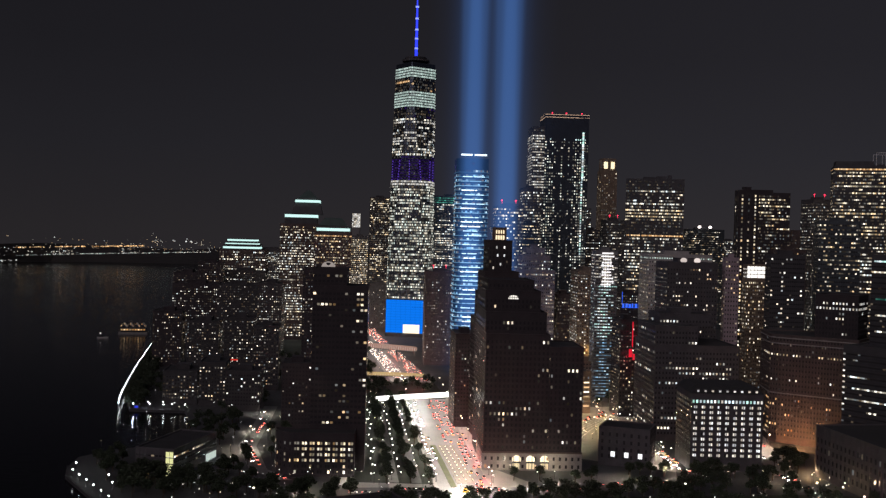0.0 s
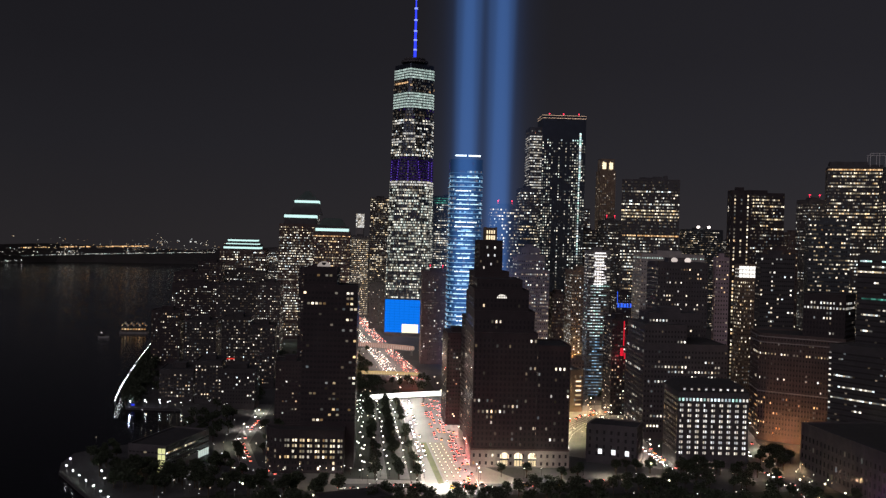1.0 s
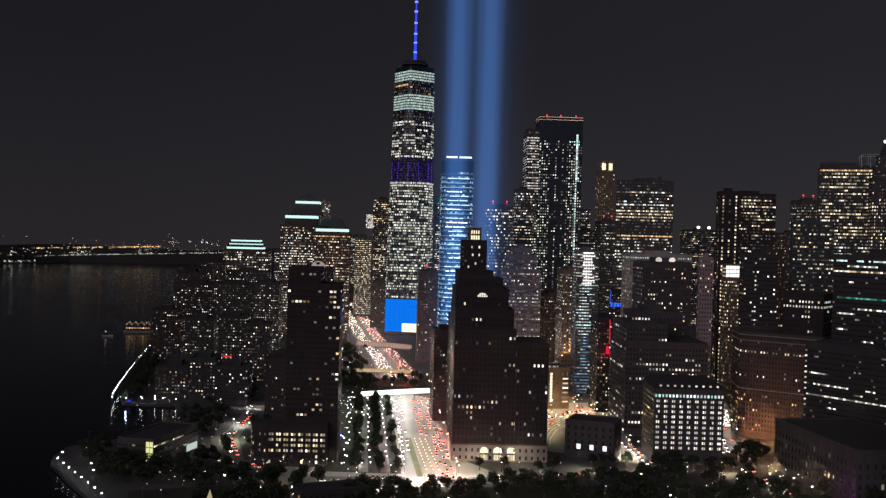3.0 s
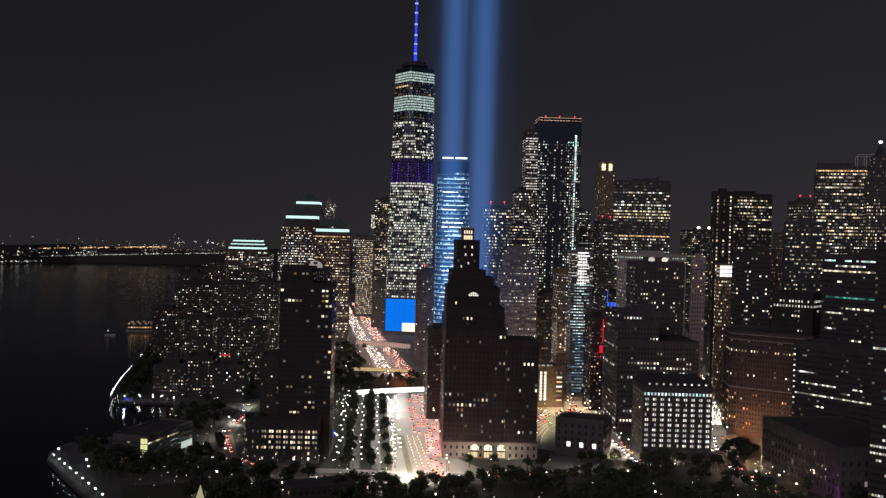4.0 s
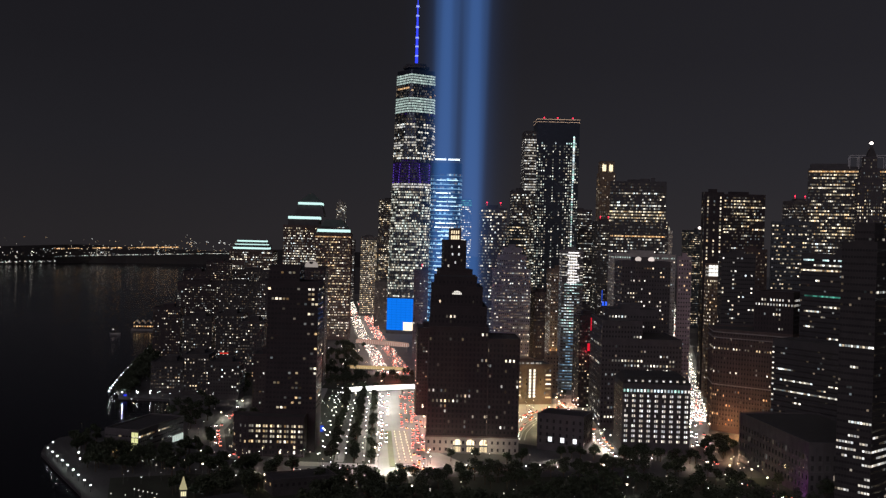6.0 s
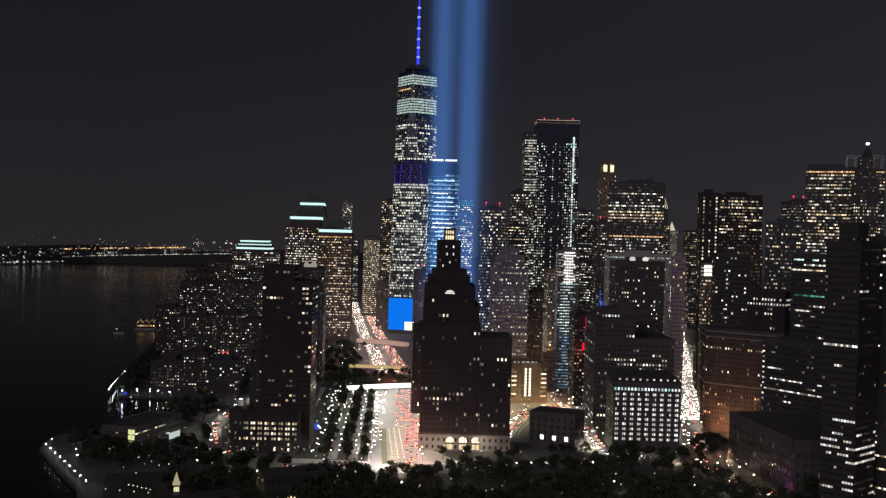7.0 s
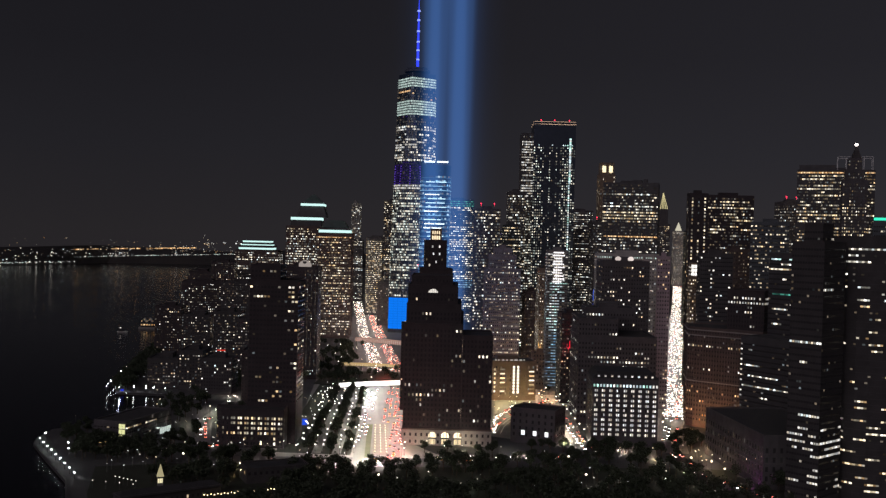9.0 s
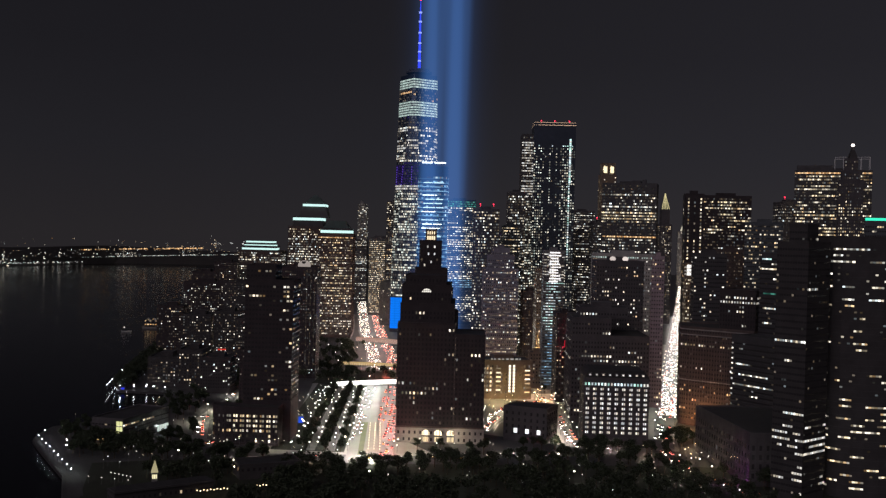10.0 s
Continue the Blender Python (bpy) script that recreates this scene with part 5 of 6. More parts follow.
# ---- footbridges over the highway ----
def footbridge(x0, y0, x1, y1, z, h, glow_m, label, wide=5.0):
    length = math.hypot(x1 - x0, y1 - y0)
    th = thing("footbridge", x0, y0, z, math.degrees(math.atan2(y1 - y0, x1 - x0)), label, "bridge", "footbridges")
    a = Acc()
    a.box(0, length, -wide / 2, wide / 2, -1.0, -0.4)
    part("deck", a, M_CONC, th)
    for s in (-1, 1):
        b = Acc()
        for k in range(24):
            u0, u1 = k / 24, (k + 1) / 24
            z0, z1 = 0.6 * math.sin(u0 * math.pi), 0.6 * math.sin(u1 * math.pi)
            b.quad((u0 * length, s * wide / 2, -0.4), (u1 * length, s * wide / 2, -0.4), (u1 * length, s * wide / 2, h + z1), (u0 * length, s * wide / 2, h + z0))
        part("glazed_side", b, glow_m, th, "glowing glazed side")
        t = Acc()
        for k in range(25):
            t.box(k * length / 24 - 0.12, k * length / 24 + 0.12, s * (wide / 2 + 0.1) - 0.1, s * (wide / 2 + 0.1) + 0.1, -0.5, h)
        part("post", t, M_WHITE, th, kind="stuff")
    r = Acc()
    for k in range(24):
        u0, u1 = k / 24, (k + 1) / 24
        z0, z1 = h + 0.6 * math.sin(u0 * math.pi), h + 0.6 * math.sin(u1 * math.pi)
        r.quad((u0 * length, -wide / 2 - 0.2, z0), (u1 * length, -wide / 2 - 0.2, z1), (u1 * length, 0, z1 + 1.0), (u0 * length, 0, z0 + 1.0))
        r.quad((u0 * length, 0, z0 + 1.0), (u1 * length, 0, z1 + 1.0), (u1 * length, wide / 2 + 0.2, z1), (u0 * length, wide / 2 + 0.2, z0))
    part("roof_panel", r, glow_m, th, "translucent glowing roof")
    for u in (0.02, 0.35, 0.66, 0.98):
        p = Acc()
        p.box(u * length - 0.5, u * length + 0.5, -1.2, 1.2, -z, -1.0)
        part("pillar", p, M_CONC, th)


footbridge(-60, 918, 18, 960, 6.5, 2.0, lamp_mat("bridge_white", (1.0, 0.98, 0.94), 2.2), "brilliantly lit white covered footbridge", 6.5)
footbridge(-82, 1090, -16, 1086, 6.0, 1.6, lamp_mat("bridge_amber", (1.0, 0.72, 0.35), 0.5), "low footbridge with a row of amber lamps", 4.0)
footbridge(-104, 1350, -32, 1316, 7.0, 4.0, lamp_mat("bridge_pink", (1.0, 0.62, 0.5), 0.35), "enclosed footbridge with pinkish lit windows", 6.0)


# ---- trees ----
def tree(name, h, r, seed, label):
    rnd = random.Random(seed)
    th = thing(name, 0, 0, 0, 0, label, "tree", "city trees")
    bm = bmesh.new()

    def limb(p, q, r0, r1):
        axis = (q - p)
        m = Matrix.Translation((p + q) / 2) @ axis.to_track_quat("Z", "Y").to_matrix().to_4x4()
        bmesh.ops.create_cone(bm, cap_ends=True, segments=6, radius1=r0, radius2=r1, depth=axis.length, matrix=m)

    fork = Vector((rnd.uniform(-0.3, 0.3), rnd.uniform(-0.3, 0.3), h * 0.34))
    limb(Vector((0, 0, -0.2)), fork, 0.34, 0.22)
    clumps = []
    for k in range(6):
        a = k * math.tau / 6 + rnd.uniform(-0.4, 0.4)
        q = Vector((math.cos(a) * r * rnd.uniform(0.4, 0.75), math.sin(a) * r * rnd.uniform(0.4, 0.75), h * rnd.uniform(0.52, 0.85)))
        limb(fork, q, 0.15, 0.05)
        clumps.append((q, r * rnd.uniform(0.32, 0.5)))
    limb(fork, Vector((0, 0, h * 0.85)), 0.16, 0.05)
    clumps += [(Vector((rnd.uniform(-1, 1), rnd.uniform(-1, 1), h * 0.86)), r * 0.42), (Vector((0, 0, h * 0.66)), r * 0.6)]
    part("trunk", bm, M_BARK, th)
    leaves = Acc()
    for _ in range(950):
        c, rad = rnd.choice(clumps)
        v = Vector((rnd.gauss(0, 1), rnd.gauss(0, 1), rnd.gauss(0, 1))).normalized() * rad * rnd.uniform(0.35, 1.12)
        p = c + Vector((v.x, v.y, v.z * 0.8))
        s = rnd.uniform(0.36, 0.85)
        u = Vector((rnd.gauss(0, 1), rnd.gauss(0, 1), rnd.gauss(0, 0.5))).normalized()
        w = u.cross(Vector((rnd.gauss(0, 1), rnd.gauss(0, 1), rnd.gauss(0, 1)))).normalized()
        leaves.quad(tuple(p - u * s), tuple(p + w * s * 0.6), tuple(p + u * s), tuple(p - w * s * 0.6))
    part("crown", leaves, M_LEAF, th, "uneven crown of small leaves")
    return th


TREES = [tree("tree", 11, 4.2, 1, "dark green street tree lit by lamps"), tree("tree", 14, 5.4, 2, "broad dark park tree with an uneven crown"), tree("tree", 17, 6.5, 3, "tall dark park tree with an uneven crown"), tree("tree", 13, 5.0, 4, "dark leafy park tree")]
SPOTS = []
rnd = random.Random(77)
for k in range(27):
    y = 640 + k * 12
    c = -(y - 640) * 0.098
    for dx, big in ((-31, 0), (-16.5, 0), (-5.0, 0)):
        if rnd.random() < (0.74 if dx > -10 else 0.84):
            SPOTS.append((c + dx + rnd.uniform(-1, 1), y + rnd.uniform(-3, 3), 0 if big == 0 and rnd.random() < 0.4 else 3))
for k in range(16):
    y = 980 + k * 22
    c = -38 - (y - 980) * 0.13
    SPOTS += [(c - 22 + rnd.uniform(-4, 4), y, 0), (c - 34 + rnd.uniform(-4, 4), y + 8, 0)]
# the park in front; the trees furthest from the street are joined below
WOODS = []
CLEAR = ((85, 560, 17), (120, 600, 14), (60, 585, 11), (160, 575, 13), (185, 610, 14), (40, 560, 10), (140, 640, 10), (105, 530, 12))
for _ in range(900):
    x, y = rnd.uniform(18, 285), rnd.uniform(495, 700)
    edge = 588 + (x - 18) * 0.38 if x < 230 else 640 - (x - 230) * 1.0
    if y > edge or (228 < x < 262 and y > 640) or (x > 205 and abs(x - 262 + (y - 580) * 0.62) < 13) or any((x - a) ** 2 + (y - b) ** 2 < r * r for a, b, r in CLEAR):
        continue
    if any((x - a) ** 2 + (y - b) ** 2 < 52 for a, b, _ in SPOTS) or any((x - a) ** 2 + (y - b) ** 2 < 52 for a, b in WOODS):
        continue
    if y > edge - 34:
        SPOTS.append((x, y, rnd.choice((1, 2, 2, 3))))
    else:
        WOODS.append((x, y))
for x0, x1, y0, y1, n in ((-208, -168, 612, 640, 12), (-160, -112, 585, 636, 20), (-112, -50, 575, 606, 14), (-228, -205, 640, 700, 8), (-140, -118, 640, 700, 9), (-190, -152, 712, 800, 14), (-128, -92, 690, 800, 8), (234, 258, 692, 748, 12), (170, 232, 660, 692, 17), (262, 330, 715, 760, 8), (148, 166, 935, 985, 5), (116, 150, 664, 680, 6), (34, 110, 648, 660, 4)):
    for _ in range(n):
        SPOTS.append((rnd.uniform(x0, x1), rnd.uniform(y0, y1), rnd.choice((0, 1, 3))))
for x0, x1, y0, y1, n in ((-190, -156, 800, 960, 26), (-260, -160, 930, 1060, 40), (-284, -256, 950, 1090, 14), (-240, -140, 1060, 1260, 40), (-130, -100, 820, 1250, 34), (-40, 20, 470, 530, 50), (-28, 18, 530, 592, 34), (-112, -60, 530, 570, 26), (-190, -150, 590, 640, 16), (-110, -66, 985, 1010, 10), (-84, -4, 986, 1070, 16), (-150, -70, 1015, 1180, 38), (-160, -92, 1180, 1340, 16)):
    for _ in range(n):
        WOODS.append((rnd.uniform(x0, x1), rnd.uniform(y0, y1)))
for k in range(105):
    u = k / 104
    WOODS.append((-276 - 112 * u ** 0.92 + rnd.uniform(7.5, 9.5), 884 + 510 * u + rnd.uniform(-2, 2)))
    WOODS.append((-276 - 112 * u ** 0.92 + rnd.uniform(14, 22), 884 + 510 * u + rnd.uniform(-2, 2)))
woods = thing("distant_trees", 0, 0, 0, 0, "many dark leafy park trees", "trees", kind="stuff")
leaves, trunks = Acc(), Acc()
for x, y in WOODS:
    h, r = rnd.uniform(8, 13.5), rnd.uniform(3.6, 5.4)
    trunks.prism([(x + 0.3 * math.cos(k * 1.257), y + 0.3 * math.sin(k * 1.257)) for k in range(5)], -0.1, h * 0.6, [(x + 0.1 * math.cos(k * 1.257), y + 0.1 * math.sin(k * 1.257)) for k in range(5)])
    lobes = [(Vector((x + rnd.uniform(-0.5, 0.5) * r, y + rnd.uniform(-0.5, 0.5) * r, h * rnd.uniform(0.55, 0.88))), r * rnd.uniform(0.4, 0.65)) for _ in range(5)]
    for _ in range(230):
        c, rad = rnd.choice(lobes)
        v = Vector((rnd.gauss(0, 1), rnd.gauss(0, 1), rnd.gauss(0, 1))).normalized() * rad * rnd.uniform(0.4, 1.1)
        p, s = c + v, rnd.uniform(0.5, 1.1)
        u = Vector((rnd.gauss(0, 1), rnd.gauss(0, 1), rnd.gauss(0, 0.6))).normalized()
        w = u.cross(Vector((rnd.gauss(0, 1), rnd.gauss(0, 1), rnd.gauss(0, 1)))).normalized()
        leaves.quad(tuple(p - u * s), tuple(p + w * s * 0.6), tuple(p + u * s), tuple(p - w * s * 0.6))
part("trunk", trunks, M_BARK, woods, kind="stuff")
part("crown", leaves, M_LEAF, woods, kind="stuff")
placed = [False] * 4
for x, y, k in SPOTS:
    m = pose(x, y, 0, 0, 0, rnd.uniform(0, 360)) @ Matrix.Scale(rnd.uniform(0.7, 1.05) if y > 630 and x < 160 else rnd.uniform(0.75, 1.05) if x > 10 else rnd.uniform(0.95, 1.25), 4)
    if not placed[k]:
        TREES[k].matrix_basis = m
        placed[k] = True
    else:
        copy_thing(TREES[k], m)


# ---- lamps on posts ----
def lamp_post(h, label, strength, colour, r=0.7):
    th = thing("lamp_post", 0, 0, 0, 0, label, "street lamp", "street lamps")
    bm = bmesh.new()
    bmesh.ops.create_cone(bm, cap_ends=True, segments=8, radius1=0.11, radius2=0.06, depth=h, matrix=Matrix.Translation((0, 0, h / 2)))
    bmesh.ops.create_cone(bm, cap_ends=True, segments=8, radius1=0.22, radius2=0.14, depth=0.8, matrix=Matrix.Translation((0, 0, 0.4)))
    part("post", bm, M_STEEL, th)
    bm = bmesh.new()
    bmesh.ops.create_uvsphere(bm, u_segments=10, v_segments=8, radius=r, matrix=Matrix.Translation((0, 0, h + r * 0.8)))
    part("globe", bm, lamp_mat("globe_light", colour, strength), th, "glowing globe")
    bm = bmesh.new()
    bmesh.ops.create_cone(bm, cap_ends=True, segments=10, radius1=r * 0.8, radius2=0.05, depth=0.22, matrix=Matrix.Translation((0, 0, h + r * 1.75)))
    part("cap", bm, M_STEEL, th)
    return th


POSTS = [lamp_post(4.2, "park lamp post with a bright white globe", 2.2, (1.0, 0.92, 0.78), 0.27), lamp_post(9.0, "tall street lamp with a bright head", 5, (1.0, 0.86, 0.66), 0.55), lamp_post(4.0, "promenade lamp post with a cool white globe", 32, (0.92, 1.0, 0.97), 0.33), lamp_post(4.6, "plaza lamp post with a brilliant white globe", 5, (1.0, 0.95, 0.84), 0.46)]
SPOTS = [(rnd.uniform(-140, -72), rnd.uniform(1005, 1320), 3) for _ in range(26)] + [(rnd.uniform(-72, -44), rnd.uniform(645, 980), rnd.choice((3, 3, 0))) for _ in range(34)]
for k in range(14):
    y = 646 + k * 21
    c = -(y - 640) * 0.098
    SPOTS += [(c + dx + rnd.uniform(-1, 1), y + rnd.uniform(-5, 5), 3) for dx in (-40, -29, -23, -10.5, 0.5) if rnd.random() < 0.85]
    if k % 2:
        SPOTS += [(c - 38, y, 3), (c - 47, y + 9, 0)]
for k in range(6):
    y = 648 + k * 22
    c = -(y - 640) * 0.083
    SPOTS += [(c + 36, y, 3)]
for k in range(10):
    y = 640 + k * 46
    c = -(y - 640) * 0.083
    SPOTS += [(c + 34, y, 1), (c - 3 if y < 800 else c - 5, y + 10, 1)]
for k in range(14):
    y = 770 + k * 42
    c = 244 + (y - 770) * 0.158
    SPOTS += [(c - 9, y, 1), (c + 10, y + 18, 1)]
for k in range(10):
    u = k / 9
    SPOTS += [(161 - 20 * u, 692 + 215 * u, 3), (174 - 19 * u, 700 + 215 * u, 3), (90 + 3 * u, 745 + 90 * u, 3)]
for k in range(9):
    SPOTS.append((-226 + 8.4 * k, 636 - 12.0 * k, 2))
for k in range(4):
    SPOTS.append((-140 + 9 * k, 522 - 1.8 * k, 0))
for k in range(6):
    SPOTS.append((-130.5 + 3.2 * k, 533.7 - 1.8 * k, 0))
for x, y in ((-262, 880), (-248, 881), (-236, 880), (-230, 884), (-218, 882), (-252, 890), (-240, 893), (-230.5, 655), (-220, 671), (-216, 669), (-200, 625), (-192, 607), (-214, 660)):
    SPOTS.append((x, y, 2))
for k in range(30):
    u = k / 29
    SPOTS.append((-276 - 112 * u ** 0.92, 884 + 510 * u, 2))
for x, y in ((-150, 650), (-145, 628), (-128, 662), (-90, 641), (-100, 650), (-133, 735), (-125, 752), (-140, 765), (-131, 790), (-122, 720), (-60, 560), (-48, 566), (-30, 560), (40, 560), (52, 575), (68, 590), (84, 556), (30, 545), (110, 600), (150, 620), (172, 665), (186, 688), (200, 640), (214, 610), (224, 575), (236, 560), (196, 700), (180, 706), (160, 730), (152, 760), (88, 660), (104, 668), (248, 650), (240, 700), (-180, 880), (-196, 905), (-170, 960), (-240, 1010), (-215, 1230), (-205, 1330), (-225, 1400), (-218, 1415), (-250, 1180), (-300, 980), (90, 800), (100, 830), (120, 800), (128, 845), (134, 870), (110, 880), (150, 880), (158, 900), (146, 940), (138, 900), (165, 760), (160, 790), (156, 820), (140, 860), (118, 905), (128, 930), (100, 905), (160, 940), (146, 965), (96, 880), (250, 600), (262, 575), (210, 585), (80, 552), (90, 566), (78, 568), (120, 594), (126, 606), (112, 602), (58, 580), (64, 590), (158, 568), (164, 582), (182, 604), (190, 616), (40, 556), (142, 636), (104, 526), (100, 534), (246, 622), (234, 632), (256, 590), (228, 655), (224, 612), (216, 630), (266, 560), (270, 580), (-150, 606), (-138, 596), (-128, 612), (-118, 590), (-104, 582), (-92, 590), (-76, 584), (-66, 592), (-56, 580), (-142, 622), (-112, 640), (-104, 628)):
    kind_of_lamp = rnd.choice((0, 0, 0, 1))
    if y > 618 or x < 20 or rnd.random() < 0.45:
        SPOTS.append((x, y, kind_of_lamp))
placed = [False] * 4
for x, y, k in SPOTS:
    m = pose(x, y, 0)
    if not placed[k]:
        POSTS[k].matrix_basis = m
        placed[k] = True
    else:
        copy_thing(POSTS[k], m)


# small lamps of the side streets, plazas and park paths
few = thing("street_lamps", 0, 0, 0, 0, "many small white and warm lamps on thin posts along the side streets", "street lamps", kind="stuff")
posts, cold, warm = Acc(), Acc(), Acc()
LAMPROWS = ((-260, -160, 880, 1000, 26), (-240, -120, 690, 880, 40), (-170, -60, 600, 690, 34), (-150, -70, 560, 610, 20), (-230, -130, 1000, 1260, 34), (-96, -40, 1100, 1300, 26),
            (-80, -46, 640, 980, 46), (92, 168, 745, 960, 60), (-60, 230, 604, 640, 22), (60, 230, 640, 690, 14), (226, 262, 600, 700, 18), (150, 262, 540, 610, 9), (20, 150, 520, 600, 5))
for x0, x1, y0, y1, n in LAMPROWS:
    for _ in range(n):
        x, y, h, r = rnd.uniform(x0, x1), rnd.uniform(y0, y1), rnd.uniform(4.0, 7.0), 0.13 + 0.24 * rnd.random() ** 2
        posts.box(x - 0.07, x + 0.07, y - 0.07, y + 0.07, 0, h)
        ring = [(x + r * math.cos(k * 1.047), y + r * math.sin(k * 1.047)) for k in range(6)]
        tip = [(x + 0.4 * r * math.cos(k * 1.047), y + 0.4 * r * math.sin(k * 1.047)) for k in range(6)]
        (cold if rnd.random() < 0.65 else warm).prism(ring, h, h + 1.2 * r, tip)
part("post", posts, M_STEEL, few, kind="stuff")
part("lamp_head", cold, lamp_mat("cold_lamp", (0.97, 1.0, 0.95), 5.0), few, kind="stuff")
part("lamp_head", warm, lamp_mat("warm_lamp", (1.0, 0.80, 0.52), 4.0), few, kind="stuff")


# ground lights on the tan strip
def ground_light():
    th = thing("ground_light", 0, 0, 0.14, 0, "short bollard with a warm light head", "bollard light", "ground lights")
    a = Acc()
    a.prism([(0.12 * math.cos(k * 1.047), 0.12 * math.sin(k * 1.047)) for k in range(6)], 0, 0.9)
    part("post", a, M_STEEL, th)
    a = Acc()
    a.prism([(0.24 * math.cos(k * 1.047), 0.24 * math.sin(k * 1.047)) for k in range(6)], 0.9, 1.4)
    part("lamp", a, lamp_mat("bollard_glow", (1.0, 0.88, 0.66), 2.0), th, "warm light head")
    return th


bollard = ground_light()
for k in range(11):
    u = k / 10.5
    for j in range(3):
        m = pose(14.0 - 13.4 * u + j * (4.2 - 0.2 * u), 650 + 106 * u, 0.14)
        if k == j == 0:
            bollard.matrix_basis = m
        else:
            copy_thing(bollard, m)


# ---- traffic ----
def car(label, paint, rough=0.3):
    th = thing("car", 0, 0, 0, 0, label, "car", "traffic")
    bm = bmesh.new()
    bmesh.ops.create_cube(bm, size=1, matrix=Matrix.Translation((0, 0, 0.62)) @ Matrix.Diagonal((1.8, 4.5, 0.65, 1)))
    bmesh.ops.bevel(bm, geom=bm.edges[:], offset=0.14, segments=2, affect="EDGES")
    part("body", bm, surface("car_paint", paint, rough, 0.2, 0.1, bump=0), th)
    bm = bmesh.new()
    bmesh.ops.create_cube(bm, size=1, matrix=Matrix.Translation((0, -0.25, 1.2)) @ Matrix.Diagonal((1.6, 2.5, 0.6, 1)))
    for v in bm.verts:
        if v.co.z > 1.2:
            v.co.y = (v.co.y + 0.25) * 0.68 - 0.25
            v.co.x *= 0.85
    part("cabin", bm, M_GLASS, th, "dark glazed cabin")
    for sx in (-0.82, 0.82):
        for sy in (-1.4, 1.4):
            bm = bmesh.new()
            bmesh.ops.create_cone(bm, cap_ends=True, segments=12, radius1=0.33, radius2=0.33, depth=0.22, matrix=Matrix.Translation((sx, sy, 0.33)) @ Matrix.Rotation(math.pi / 2, 4, "Y"))
            part("wheel", bm, M_STEEL, th)
    for sx in (-0.6, 0.6):
        a = Acc()
        a.box(sx - 0.22, sx + 0.22, 2.22, 2.32, 0.55, 0.82)
        part("headlight", a, HEAD, th, "white headlight")
        a = Acc()
        a.box(sx - 0.26, sx + 0.26, -2.34, -2.22, 0.6, 0.88)
        part("taillight", a, TAIL, th, "red tail light")
    return th


HEAD, TAIL = lamp_mat("headlight", (1.0, 0.95, 0.86), 18), lamp_mat("taillight", (1.0, 0.16, 0.12), 7)
CARS = [car("dark saloon car with lights on", (0.02, 0.02, 0.025)), car("white car with lights on", (0.6, 0.6, 0.6)), car("yellow taxi with lights on", (0.7, 0.38, 0.03)), car("grey car with lights on", (0.2, 0.21, 0.22))]
SPOTS = []


def lane(points, off, start, gap, away, n):
    """Cars in one lane: along a polyline, moved off metres to its right."""
    s, k, run = start, 0, 0.0
    for (ax, ay), (bx, by) in zip(points, points[1:]):
        seg = math.hypot(bx - ax, by - ay)
        ux, uy = (bx - ax) / seg, (by - ay) / seg
        while s < run + seg and k < n:
            d = s - run
            ang = math.degrees(math.atan2(uy, ux)) - 90 + (0 if away else 180)
            o = off + rnd.gauss(0, 0.35)
            SPOTS.append((ax + ux * d + uy * o, ay + uy * d - ux * o, ang + rnd.gauss(0, 1.2)))
            s += gap * rnd.choice((0.6, 0.75, 1.0, 1.6, 2.3))
            k += 1
        run += seg


MID = [(14, 625), (4, 755), (-14, 950), (-37, 1140), (-64, 1300), (-113, 1570), (-164, 1890)]
for off, st, gap in ((11.5, 2, 15), (15, 8, 12), (18.5, 4, 19)):
    lane(MID, off, st, gap, True, 25)
for off, st in ((-9, 90), (-13, 70)):
    lane(MID, off, st, 22, False, 14)
lane(MID, 3, 150, 15, True, 12)
lane(MID, 7, 146, 13, True, 14)
AVE = [(236, 735), (263, 888), (314, 1231), (461, 2124)]
lane(AVE, -5, 4, 18, False, 14)
lane(AVE, -1.5, 9, 18, False, 12)
lane(AVE, 4, 5, 22, True, 8)
PLACE = [(-110, 608), (62, 631), (152, 663), (236, 690)]
lane(PLACE, 3, 60, 13, True, 12)
lane(PLACE, -3, 90, 18, False, 7)
lane([(90, 745), (104, 810), (118, 880), (152, 935)], 3, 5, 11, True, 14)
lane([(100, 850), (125, 890), (165, 935)], 6, 5, 9, True, 12)
lane([(90, 745), (104, 810), (118, 880), (152, 935)], -4, 8, 13, False, 10)
SIDE = [(169, 690), (164, 734), (160, 793), (154, 859), (149, 908)]
lane(SIDE, 2.2, 6, 16, True, 9)
lane(SIDE, -2.2, 3, 11, False, 16)
lane([(101, 740), (101, 821), (124, 871)], -3, 4, 12, False, 9)
lane([(-96, 641), (-117, 669), (-138, 740), (-143, 830), (-149, 910)], 2, 4, 14, True, 14)
lane([(-96, 641), (-117, 669), (-138, 740), (-143, 830), (-149, 910)], -2, 12, 20, False, 9)
lane([(272, 562), (238, 618), (232, 690)], 2.5, 5, 10, True, 12)
lane([(272, 562), (238, 618), (232, 690)], -2.5, 8, 13, False, 9)
placed = [False] * 4
for x, y, ang in SPOTS:
    if 968 < y < 1092 and -100 < x < 20:
        continue
    k = rnd.choice((0, 0, 1, 2, 3))
    m = pose(x, y, 0.04, 0, 0, ang)
    if not placed[k]:
        CARS[k].matrix_basis = m
        placed[k] = True
    else:
        copy_thing(CARS[k], m)


